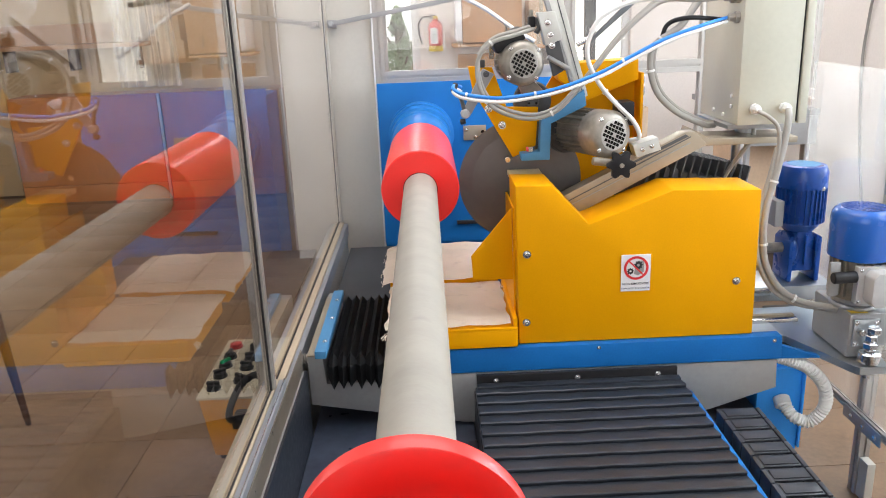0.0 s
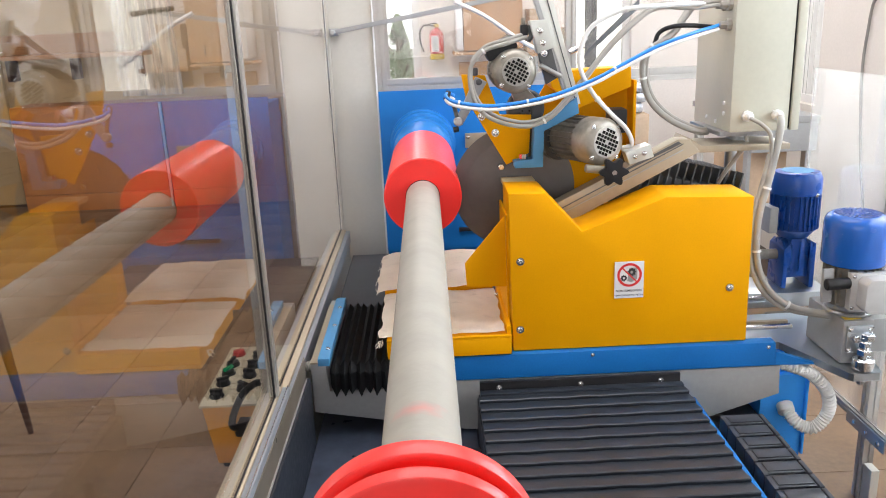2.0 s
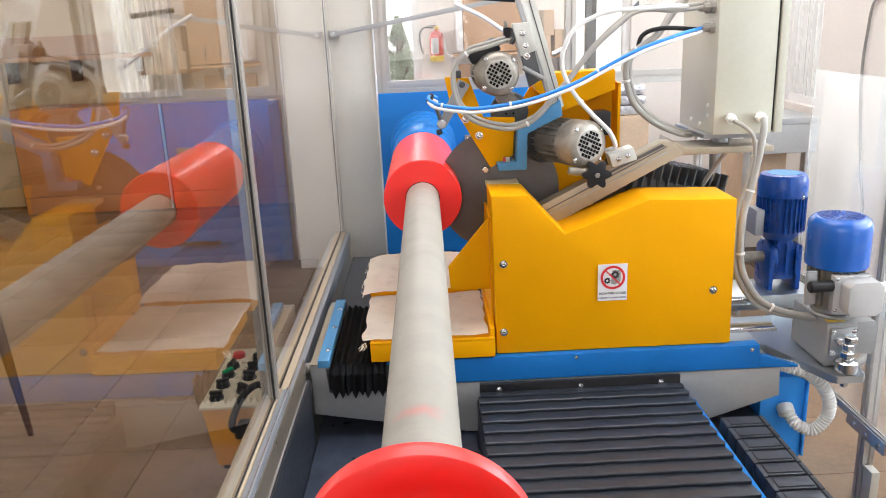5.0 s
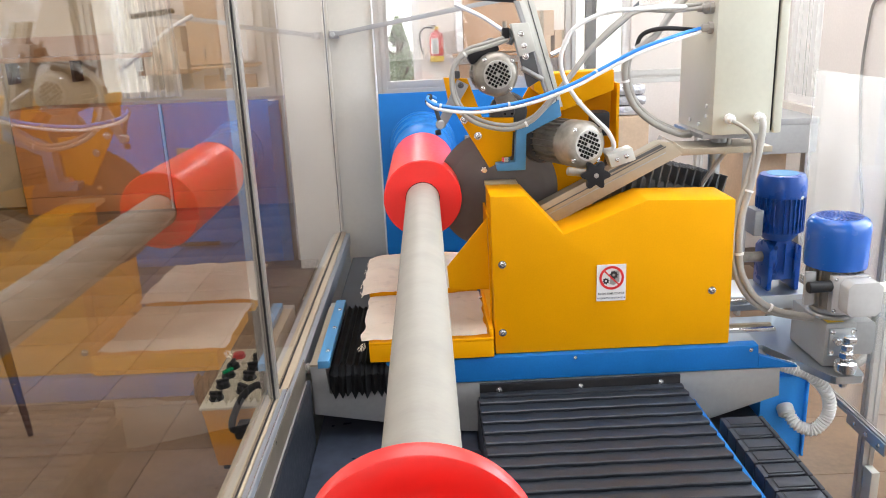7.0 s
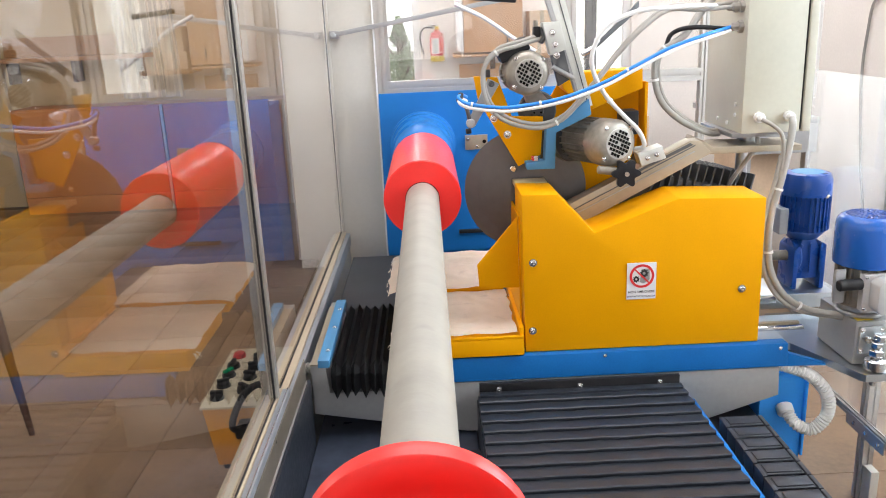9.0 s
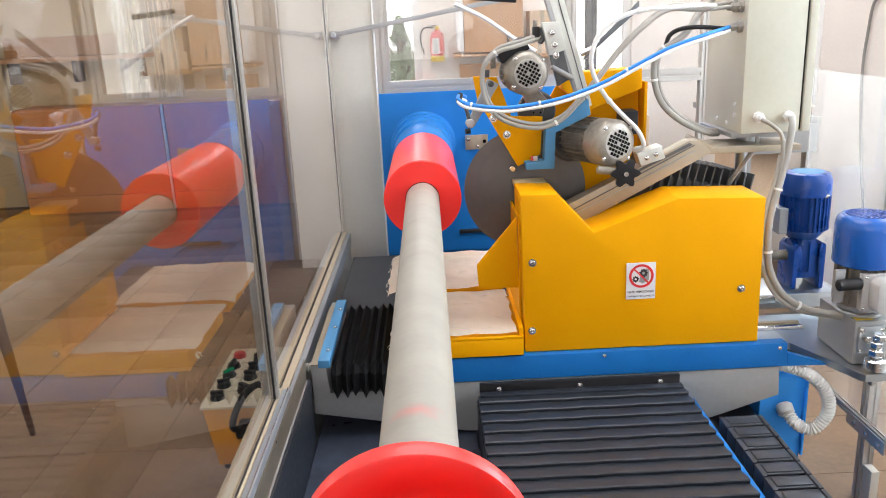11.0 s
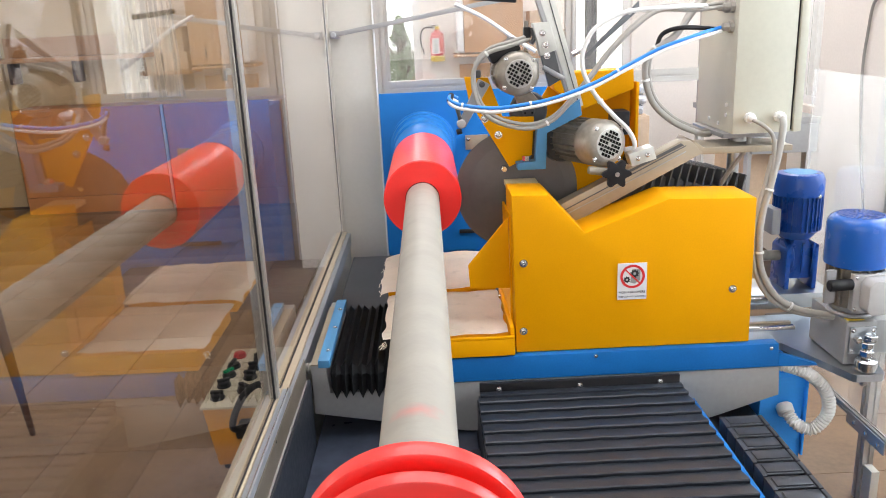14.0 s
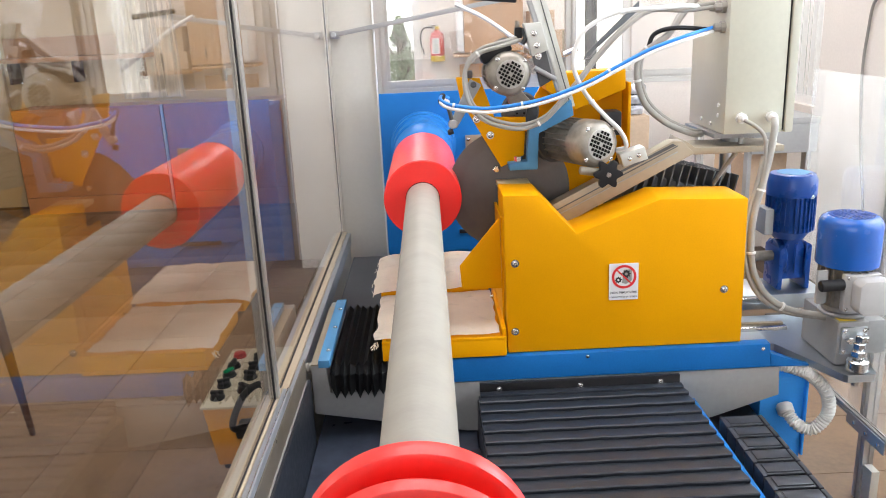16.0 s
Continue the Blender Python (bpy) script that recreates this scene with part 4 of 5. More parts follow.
for y, z in ((2.30, 1.30), (2.30, 1.33), (2.36, 1.27), (2.44, 1.275)):
    part("cabinet_plug", rod((0.919, y, z), (0.915, y, z), 0.006, 10), WHITE_PL, cab)
for x in (0.966, 1.052):
    part("cable_gland", lathe((x, 2.25, 1.296), (x, 0, 1.296), [(0, 0), (0, 0.016), (0.012, 0.016), (0.013, 0.012), (0.028, 0.011), (0.032, 0.006), (0.032, 0)], 8), WHITE_PL, cab)
for y, z in ((2.29, 1.605), (2.33, 1.605), (2.29, 1.55), (2.31, 1.66), (2.36, 1.655)):
    part("cable_gland", lathe((0.919, y, z), (0, y, z), [(0, 0), (0, 0.017), (0.012, 0.017), (0.013, 0.012), (0.03, 0.011), (0.034, 0.006), (0.034, 0)], 8), CABLE, cab)
part("cabinet_base", bx(0.90, 1.09, 2.27, 2.54, 1.236, 1.2495, 0.002), STEEL, car)
part("stem", rod((0.985, 2.40, 0.70), (0.985, 2.40, 1.236), 0.018, 20), STEEL, car)
part("stem_collar", rod((0.985, 2.36, 1.205), (0.985, 2.36, 1.236), 0.026, 20, chamfer=0.003), STEEL, car)
part("stem_cable", pipe([(0.93, 2.36, 1.07), (0.945, 2.33, 1.12), (0.985, 2.30, 1.20), (0.99, 2.30, 1.235)], 0.007, 8), CABLE, car)
part("stem_gland", rod((0.93, 2.36, 1.03), (0.93, 2.36, 1.075), 0.016, 8, chamfer=0.002), CABLE, car)

# hoses and cables
def run(name, pts, r, material, label="", clips=()):
    o = part(name, pipe(pts, r, 10, 8), material, car, label)
    c = curve_points(pts, 8)
    for u in clips:
        i = int(u * (len(c) - 2))
        d = (c[i + 1] - c[i]).normalized()
        part("cable_tie", lathe(c[i] - d * 0.003, c[i] + d * 0.003, [(0, r * 0.9), (0, r * 1.35), (0.006, r * 1.35), (0.006, r * 0.9)], 12), WHITE_PL, o)
    return o


loop = [(0.334, 2.24, 1.542), (0.275, 2.22, 1.527), (0.213, 2.22, 1.509), (0.175, 2.22, 1.462), (0.182, 2.215, 1.382), (0.227, 2.21, 1.327), (0.316, 2.21, 1.30),
        (0.386, 2.21, 1.316), (0.437, 2.21, 1.361), (0.499, 2.22, 1.429), (0.554, 2.23, 1.494), (0.627, 2.24, 1.562), (0.70, 2.26, 1.603), (0.80, 2.28, 1.60), (0.885, 2.29, 1.605)]
run("cable", loop, 0.0062, CABLE, "grey motor cable", (0.15, 0.33, 0.5, 0.62))
run("cable", [(x + 0.004, y + 0.006, z + 0.011) for x, y, z in loop], 0.0055, CABLE, "grey motor cable")
hose = [(0.128, 2.23, 1.392), (0.112, 2.22, 1.40), (0.104, 2.20, 1.393), (0.127, 2.19, 1.379), (0.189, 2.18, 1.368), (0.252, 2.18, 1.365), (0.377, 2.18, 1.381), (0.501, 2.19, 1.418), (0.594, 2.20, 1.46), (0.69, 2.21, 1.503), (0.80, 2.23, 1.535), (0.885, 2.29, 1.55)]
run("air_hose", hose, 0.0048, HOSE_BLUE, "thin bright blue air hose", (0.3, 0.52, 0.72))
run("air_hose", [(x, y - 0.004, z - 0.0105) for x, y, z in hose], 0.0045, WHITE_PL, "thin white air hose")
run("cable", [(0.885, 2.33, 1.605), (0.80, 2.26, 1.612), (0.686, 2.21, 1.609), (0.59, 2.20, 1.602), (0.512, 2.20, 1.567), (0.482, 2.20, 1.521), (0.473, 2.20, 1.48), (0.482, 2.20, 1.437), (0.514, 2.20, 1.381), (0.559, 2.19, 1.329), (0.604, 2.19, 1.283), (0.624, 2.20, 1.238), (0.60, 2.22, 1.225)], 0.0065, WHITE_PL, "white motor cable", (0.25, 0.4, 0.7))
run("cable", [(0.885, 2.36, 1.655), (0.82, 2.33, 1.60), (0.757, 2.30, 1.53), (0.69, 2.30, 1.487), (0.675, 2.30, 1.43), (0.699, 2.30, 1.348), (0.761, 2.30, 1.288), (0.846, 2.32, 1.248), (0.90, 2.38, 1.235)], 0.009, CABLE, "thick grey cable", (0.35, 0.55))
run("cable", [(0.885, 2.36, 1.665), (0.82, 2.34, 1.61), (0.765, 2.31, 1.54), (0.70, 2.31, 1.49), (0.688, 2.31, 1.43), (0.71, 2.31, 1.355), (0.768, 2.31, 1.296), (0.85, 2.33, 1.256), (0.90, 2.39, 1.243)], 0.007, CABLE, "grey cable")
run("cable", [(0.71, 2.31, 1.505), (0.722, 2.31, 1.535), (0.75, 2.30, 1.55), (0.80, 2.30, 1.553), (0.885, 2.33, 1.545)], 0.0065, BLACK, "black cable")
pair = [(1.052, 2.222, 1.293), (1.045, 2.20, 1.27), (1.033, 2.19, 1.199), (1.014, 2.18, 1.118), (0.991, 2.17, 1.036), (0.982, 2.16, 0.951), (0.991, 2.15, 0.864), (1.03, 2.14, 0.791), (1.093, 2.13, 0.748), (1.181, 2.12, 0.729), (1.27, 2.10, 0.722), (1.30, 2.10, 0.745)]
run("cable", pair, 0.010, CABLE, "pale grey motor cable", (0.3, 0.5, 0.72))
run("cable", [(x - 0.016, y + 0.004, z - 0.006) for x, y, z in pair[2:]], 0.007, CABLE, "pale grey motor cable")
run("cable", [(0.966, 2.222, 1.293), (0.99, 2.20, 1.277), (1.012, 2.19, 1.25), (1.02, 2.19, 1.20), (1.012, 2.18, 1.13)], 0.006, CABLE, "thin grey cable")

# upright gear motor at the end of the beam
gm = part("gear_motor", lathe((1.247, 2.12, 0.884), (1.247, 2.12, 2), [(0, 0), (0, 0.080), (0.003, 0.084), (0.008, 0.085), (0.112, 0.085), (0.126, 0.083), (0.137, 0.077), (0.143, 0.068), (0.144, 0.062), (0.144, 0)], 56), GEAR_BLUE, car, "blue upright motor with a slotted top")
# slots drawn as raised chips, their shade put into a darker blue
bm = bmesh.new()
for k in range(5):
    rr = 0.012 + 0.011 * k
    nseg = 6 + 5 * k
    for i in range(nseg):
        a = 2 * math.pi * i / nseg + 0.3 * k
        join(bm, bx(-0.0045, 0.0045, -0.0035, 0.0035, 0, 0.0016), Matrix.Translation((1.247 + rr * math.cos(a), 2.12 + rr * math.sin(a), 1.0281)) @ Matrix.Rotation(a, 4, "Z"))
tagged(part("vent_opening", bm, MOTOR_BLUE, gm, smooth=False), kind="stuff")
bm = lathe((1.247, 2.12, 0.765), (1.247, 2.12, 1), [(0, 0), (0, 0.06), (0.118, 0.06), (0.118, 0)], 24)
mb = part("motor_body", bm, GREY_ALU, gm)
for k_ in range(20):
    a = 2 * math.pi * k_ / 20
    part("cooling_fin", join(None, bx(-0.002, 0.002, 0.0595, 0.076, 0.775, 0.883), Matrix.Translation((1.247, 2.12, 0)) @ Matrix.Rotation(a, 4, "Z")), GREY_ALU, mb, smooth=False)
part("capacitor", rod((1.137, 2.045, 0.845), (1.203, 2.045, 0.847), 0.0165, 18, chamfer=0.003), BLACK, gm)
part("side_lug", bx(1.137, 1.168, 2.062, 2.075, 0.785, 0.885, 0.006), SILVER, gm)
jb = part("junction_box", bx(1.203, 1.305, 2.035, 2.06, 0.768, 0.876, 0.004), BOX_GREY, gm, "pale grey junction box")
part("box_lid", prism([(1.220, 0.787), (1.233, 0.773), (1.302, 0.773), (1.317, 0.787), (1.317, 0.857), (1.302, 0.872), (1.233, 0.872), (1.220, 0.857)], 1.985, 2.034, 0.005), BOX_GREY, gm)
for x, z in ((1.211, 0.776), (1.211, 0.868), (1.300, 0.868)):
    screw("box_screw", (x, 2.035, z), 0.004, gm)
part("box_gland", rod((1.318, 2.015, 0.845), (1.350, 2.015, 0.85), 0.015, 8, chamfer=0.003), WHITE_PL, gm)
gbm = prism([(1.197, 0.604), (1.286, 0.604), (1.286, 0.735), (1.197, 0.735)], 2.04, 2.25, 0.006)
prism([(1.2865, 0.632), (1.338, 0.630), (1.348, 0.640), (1.348, 0.722), (1.338, 0.732), (1.2865, 0.732)], 2.052, 2.20, 0.004, gbm)
gb = part("gearbox", gbm, SILVER, car, "silver right-angle gearbox")
part("gear_flange", rod((1.247, 2.12, 0.7355), (1.247, 2.12, 0.748), 0.066, 32, chamfer=0.004), STEEL, gb)
part("gear_flange", rod((1.247, 2.12, 0.7485), (1.247, 2.12, 0.765), 0.058, 32, chamfer=0.003), STEEL, gb)
part("output_plate", bx(1.206, 1.279, 2.032, 2.0395, 0.640, 0.722, 0.003), PLATE_STEEL, gb)
for x, z in ((1.214, 0.650), (1.214, 0.712), (1.271, 0.650), (1.271, 0.712)):
    screw("plate_screw", (x, 2.032, z), 0.005, gb)
part("output_shaft", rod((1.243, 2.005, 0.560), (1.243, 2.005, 0.700), 0.011, 16, chamfer=0.002), CHROME, gb)
for x, z, r_ in ((1.243, 0.655, 0.020), (1.243, 0.678, 0.016), (1.250, 0.700, 0.019)):
    part("shaft_nut", rod((x, 2.005, z - 0.009), (x, 2.005, z + 0.009), r_, 6, chamfer=0.002), CHROME, gb)
part("stub_bolt", rod((1.222, 2.0315, 0.690), (1.222, 2.008, 0.690), 0.011, 6, chamfer=0.002), CHROME, gb)
part("gearbox_plug", rod((1.279, 2.0395, 0.713), (1.279, 2.036, 0.713), 0.004, 10), BLACK, gb)
part("yellow_tag", bx(1.205, 1.252, 2.05, 2.085, 0.7352, 0.7358), EXT_YEL, gb)
part("roller", lathe((1.243, 2.005, 0.603), (1.243, 2.005, 1), [(0, 0), (0, 0.024), (0.003, 0.030), (0.030, 0.030), (0.034, 0.026), (0.036, 0.016), (0.040, 0.0)], 28), CHROME, car)
bm = bmesh.new()
pts = [(1.03, 2.45), (1.03, 2.24), (1.10, 2.215), (1.195, 1.985), (1.205, 1.975), (1.278, 1.975), (1.288, 1.985), (1.300, 2.04), (1.300, 2.45)]
lo, hi = [bm.verts.new((x, y, 0.580)) for x, y in pts], [bm.verts.new((x, y, 0.602)) for x, y in pts]
bm.faces.new(lo)
bm.faces.new(hi)
for i in range(len(pts)):
    j = (i + 1) % len(pts)
    bm.faces.new((lo[i], lo[j], hi[j], hi[i]))
part("motor_plate", bm, PLATE_STEEL, car, "grey steel motor plate", smooth=False)
part("plate_bolt", rod((1.236, 1.995, 0.560), (1.236, 1.995, 0.5798), 0.010, 6, chamfer=0.002), CHROME, car)

# blue worm-gear motor behind
wm = part("worm_motor", lathe((1.296, 2.60, 0.83), (1.296, 2.60, 2), [(0, 0), (0.0, 0.05), (0.03, 0.074), (0.15, 0.074), (0.152, 0.081), (0.205, 0.081), (0.225, 0.072), (0.228, 0.06), (0.228, 0)], 40), MOTOR_BLUE, car, "blue finned worm-gear motor")
for k_ in range(30):
    a = 2 * math.pi * k_ / 30
    part("cooling_fin", join(None, bx(-0.0016, 0.0016, 0.07, 0.081, 0.862, 0.98), Matrix.Translation((1.296, 2.60, 0)) @ Matrix.Rotation(a, 4, "Z")), MOTOR_BLUE, wm, smooth=False)
part("cover_vents", lathe((1.296, 2.60, 1.0575), (1.296, 2.60, 2), [(0, 0), (0, 0.052), (0.0015, 0.052), (0.0015, 0.0)], 28), STRIP_BLUE, wm)
part("side_box", bx(1.195, 1.225, 2.56, 2.64, 0.85, 0.94, 0.004), SILVER, wm)
part("worm_housing", prism([(1.262, 0.69), (1.262, 0.80), (1.275, 0.83), (1.325, 0.83), (1.338, 0.80), (1.338, 0.69)], 2.555, 2.65, 0.006), MOTOR_BLUE, wm)
for x_ in (1.245, 1.339):
    part("housing_cheek", prism([(x_, 0.656), (x_ + 0.016, 0.656), (x_ + 0.016, 0.815), (x_, 0.795)], 2.54, 2.66, 0.004), MOTOR_BLUE, wm)
for z_ in (0.72, 0.765, 0.81):
    screw("housing_bolt", (1.272, 2.55, z_), 0.006, wm, (0, -1, 0), MOTOR_BLUE)
part("housing_rib", bx(1.30, 1.308, 2.542, 2.549, 0.715, 0.82, 0.001), MOTOR_BLUE, wm)
part("housing_rib", bx(1.335, 1.343, 2.542, 2.549, 0.715, 0.82, 0.001), MOTOR_BLUE, wm)
screw("cover_screw", (1.335, 2.53, 0.985), 0.005, wm)
part("worm_flange", rod((1.25, 2.60, 0.765), (1.275, 2.60, 0.765), 0.06, 28, chamfer=0.004), MOTOR_BLUE, wm)
part("drive_shaft", rod((1.0, 2.60, 0.765), (1.25, 2.60, 0.765), 0.018, 16), GREY_ALU, car)
part("shaft_stand", bx(1.0, 1.40, 2.5, 2.68, 0.604, 0.655, 0.003), PLATE_STEEL, car)

# tray and cloths
tray = part("tray", bx(-0.095, 0.2615, 2.07, 2.46, 0.6705, 0.722, 0.004), YELLOW, car, "yellow painted cloth tray")
bm = bx(-0.095, 0.2615, 2.07, 2.08, 0.722, 0.730, 0.002)
bx(-0.095, -0.085, 2.08, 2.46, 0.722, 0.730, 0.002, bm=bm)
bx(0.249, 0.2615, 2.08, 2.46, 0.722, 0.752, 0.002, bm=bm)
part("tray_rim", bm, YELLOW, tray)
part("tray_stud", rod((0.249, 2.38, 0.742), (0.240, 2.38, 0.742), 0.005, 12), CHROME, tray)
part("rear_shelf", bx(-0.118, 0.24, 2.464, 2.86, 0.70, 0.752, 0.004), YELLOW, car)
part("terminal_box", bx(0.585, 0.635, 2.30, 2.37, 1.255, 1.325, 0.006), BLACK, car, "black terminal box")
part("valve_stack", bx(0.318, 0.338, 2.235, 2.262, 1.545, 1.575, 0.004), BLACK, car)
part("valve_stem", rod((0.326, 2.248, 1.575), (0.326, 2.248, 1.592), 0.006, 10), GREY_ALU, car)
part("valve_elbow", pipe([(0.338, 2.245, 1.57), (0.348, 2.24, 1.548), (0.338, 2.238, 1.53)], 0.007, 8), FIN, car)
part("limit_switch", bx(0.185, 0.20, 2.285, 2.30, 1.44, 1.462, 0.003), FIN, car)
part("blade_nut", rod((0.265, 2.325, 1.165), (0.265, 2.352, 1.165), 0.010, 6, chamfer=0.002), CHROME, car)
part("spindle_neck", prism([(0.285, 1.415), (0.335, 1.405), (0.375, 1.36), (0.31, 1.35)], 2.30, 2.34, 0.006), GREY_ALU, car)
part("hose_tip", rod((0.104, 2.20, 1.385), (0.112, 2.225, 1.402), 0.008, 12, chamfer=0.002), BLACK, car)
MOVING = [car]


def cloth(label, x0, x1, y0, y1, z, front_drop, seed, left_drop=0.0):
    nx, ny = 46, 40
    bm = bmesh.new()
    g = []
    for j in range(ny + 1):
        row = []
        for i in range(nx + 1):
            u, v = i / nx, j / ny
            x, y = x0 + (x1 - x0) * u, y0 + (y1 - y0) * v
            edge = noise.noise(Vector((u * 5, v * 5, seed)))
            zz = z + 0.005 + 0.005 * noise.noise(Vector((x * 9, y * 9, seed))) + 0.0025 * noise.noise(Vector((x * 30, y * 22, seed + 4)))
            e = min(v / 0.12, 1)
            zz -= front_drop * (1 - e) ** 2
            y += 0.012 * edge * (v < 0.02 or v > 0.98)
            x += 0.010 * edge * (u < 0.02 or u > 0.98)
            zz -= left_drop * (1 - min(u / 0.14, 1)) ** 2
            row.append(bm.verts.new((x, y, zz)))
        g.append(row)
    for j in range(ny):
        for i in range(nx):
            bm.faces.new((g[j][i], g[j][i + 1], g[j + 1][i + 1], g[j + 1][i]))
    bmesh.ops.solidify(bm, geom=bm.faces[:], thickness=0.003)
    o = tagged(part("cloth", bm, CLOTH), label, "cloth")
    MOVING.append(o)
    return o


cloth("stained off-white cotton cloth lying in the yellow tray", -0.116, 0.243, 2.078, 2.45, 0.734, 0.0, 2.0, 0.003)
cloth("folded pinkish-white cotton cloth on the rear shelf", -0.142, 0.25, 2.445, 2.84, 0.758, 0.010, 7.0, 0.012)

def thread(x, y, z, seed, parent):
    """A frayed cotton thread hanging from a cloth's corner."""
    r = random.Random(seed)
    pts = [(x, y, z)]
    for i in range(4):
        x, y, z = x + r.uniform(-0.006, 0.003), y - r.uniform(-0.003, 0.005), z - r.uniform(0.001, 0.006)
        pts.append((x, y, z))
    part("thread", pipe(pts, 0.0011, 6, 4), CLOTH, parent)


for i in range(6):
    thread(-0.116 + 0.003 * (i % 3), 2.088 + 0.004 * i, 0.716, i, MOVING[1])
for i in range(5):
    thread(-0.147 + 0.002 * (i % 3), 2.46 + 0.08 * i, 0.752, 20 + i, MOVING[2])

# ---- beside the machine ----
box_thing = thing("junction_cabinet", "blue metal box, lightened in colour as if lit, with a ribbed white hose", "electrical box")
part("box_body", bx(1.0, 1.135, 2.15, 2.45, 0.0, 0.522, 0.004), LIT_BOX_BLUE, box_thing)
part("box_lid", bx(1.005, 1.10, 2.17, 2.40, 0.5225, 0.548, 0.004), LIT_BOX_BLUE, box_thing)
part("lid_edge", bx(1.1355, 1.142, 2.14, 2.46, 0.255, 0.522, 0.001), LIT_BOX_BLUE, box_thing)
part("hose", pipe([(1.0, 2.11, 0.592), (1.06, 2.10, 0.577), (1.118, 2.09, 0.552), (1.165, 2.08, 0.498), (1.175, 2.08, 0.43), (1.138, 2.085, 0.378), (1.094, 2.10, 0.388), (1.074, 2.14, 0.42)], 0.018, 16, 10, ripple=0.0024, pitch=0.0095), WHITE_PL, box_thing, "ribbed white plastic hose")
part("hose_gland", rod((1.074, 2.125, 0.408), (1.074, 2.151, 0.428), 0.025, 20, chamfer=0.004), WHITE_PL, box_thing)
part("lid_gland", rod((1.10, 2.20, 0.522), (1.10, 2.20, 0.56), 0.012, 12), WHITE_PL, box_thing)

side = thing("side_guard", "aluminium-framed clear guard beside the machine", "machine guard")
profile("post", side, 1.400, 1.436, 2.25, 2.29, 0.0, 2.25)
profile("side_rail", side, 1.376, 1.398, 1.2, 2.75, 0.285, 0.31)
part("joint_plate", bx(1.370, 1.3755, 2.10, 2.32, 0.262, 0.305, 0.002), STEEL, side)
for y in (2.13, 2.20, 2.27):
    screw("screw", (1.370, y, 0.283), 0.006, side, (-1, 0, 0))
part("panel", bx(1.405, 1.432, 2.20, 2.249, 0.0, 0.14, 0.002), CREAM, side)
# its pale mix paints in the light reflection on this pane
pane = part("pane", bx(1.388, 1.393, 1.2, 2.78, 0.315, 1.383), HAZE_PANE, side, "clear lower pane with a light haze painted in")
pane.visible_shadow = False

pump = thing("coolant_pump", "dark motor and hoses low beside the machine", "pump")
part("pump_body", bx(1.20, 1.36, 2.42, 2.62, 0.42, 0.545, 0.012), FIN, pump)
part("pump_foot", bx(1.26, 1.29, 2.50, 2.53, 0.0, 0.42, 0.003), STEEL, pump)
part("pump_hose", pipe([(1.36, 2.45, 0.47), (1.46, 2.42, 0.50), (1.50, 2.5, 0.44), (1.62, 2.6, 0.42), (1.8, 2.7, 0.25), (2.0, 2.9, 0.02)], 0.016, 10), CABLE, pump, "cream rubber hose")
part("pump_hose", pipe([(1.36, 2.5, 0.42), (1.44, 2.46, 0.40), (1.52, 2.5, 0.42), (1.48, 2.56, 0.50), (1.40, 2.56, 0.53)], 0.014, 10), CABLE, pump)

PANEL_BEIGE = mat("console_beige", (0.50, 0.45, 0.34), 0.5, vary=0.06, scale=6)
# control console beyond the glass
con = thing("control_console", "orange control console with a cream key panel", "control console")
part("case", prism([(-0.684, 0.534), (-0.448, 0.534), (-0.475, 0.345), (-0.655, 0.345)], 2.10, 2.50, 0.006), ORANGE, con)
T = Matrix.Translation((-0.567, 2.092, 0.536)) @ pose(0, 0, 0, 1.0, 0, 0)
pan = part("key_panel", join(None, bx(-0.12, 0.12, 0.0, 0.415, -0.002, 0.006, 0.002), T), PANEL_BEIGE, con, "cream control panel")
for i, (u, v, mt) in enumerate(((-0.081, 0.075, BLACK), (-0.081, 0.155, BLACK), (-0.081, 0.225, GREEN_LENS), (-0.081, 0.289, BLACK), (-0.080, 0.370, RED_KNOB),
                                (-0.010, 0.116, BLACK), (-0.010, 0.204, BLACK), (-0.010, 0.272, BLACK), (-0.008, 0.345, BLACK))):
    k_ = lathe((0, 0, 0.006), (0, 0, 1), [(0, 0), (0, 0.022), (0.005, 0.022), (0.006, 0.0195), (0.014, 0.0185), (0.016, 0.015), (0.016, 0)], 20)
    if mt is not RED_KNOB:
        kb = bx(-0.019, 0.019, -0.006, 0.006, 0.0222, 0.031, 0.002)
    kn_ = part("button" if mt is RED_KNOB else "knob", join(None, k_, T @ Matrix.Translation((u, v - 0.018, 0)) @ Matrix.Rotation(0.5 * i, 4, "Z")), mt if mt is RED_KNOB else BLACK, pan)
    if mt is not RED_KNOB:
        part("knob_grip", join(None, kb, T @ Matrix.Translation((u, v - 0.018, 0)) @ Matrix.Rotation(0.5 * i, 4, "Z")), mt, kn_)
for u, v in ((-0.045, 0.10), (-0.045, 0.14), (-0.045, 0.19), (-0.045, 0.25), (-0.045, 0.30)):
    part("caption_bar", join(None, bx(u - 0.016, u + 0.016, v - 0.003, v + 0.003, 0.006, 0.0068), T), BEIGE_METAL, pan)
hb = bmesh.new()
pipe([(-0.515, 2.095, 0.495), (-0.57, 2.035, 0.498), (-0.575, 2.03, 0.53), (-0.541, 2.03, 0.60), (-0.507, 2.06, 0.622), (-0.485, 2.10, 0.60)], 0.0105, 10, 6, hb)
part("handle", hb, BLACK, con, "dark grey carrying handle")
part("handle_block", bx(-0.574, -0.475, 2.03, 2.098, 0.468, 0.500, 0.006), BLACK, con)
part("foot_plate", bx(-0.65, -0.50, 2.13, 2.46, 0.315, 0.3445, 0.006), BLACK, con)
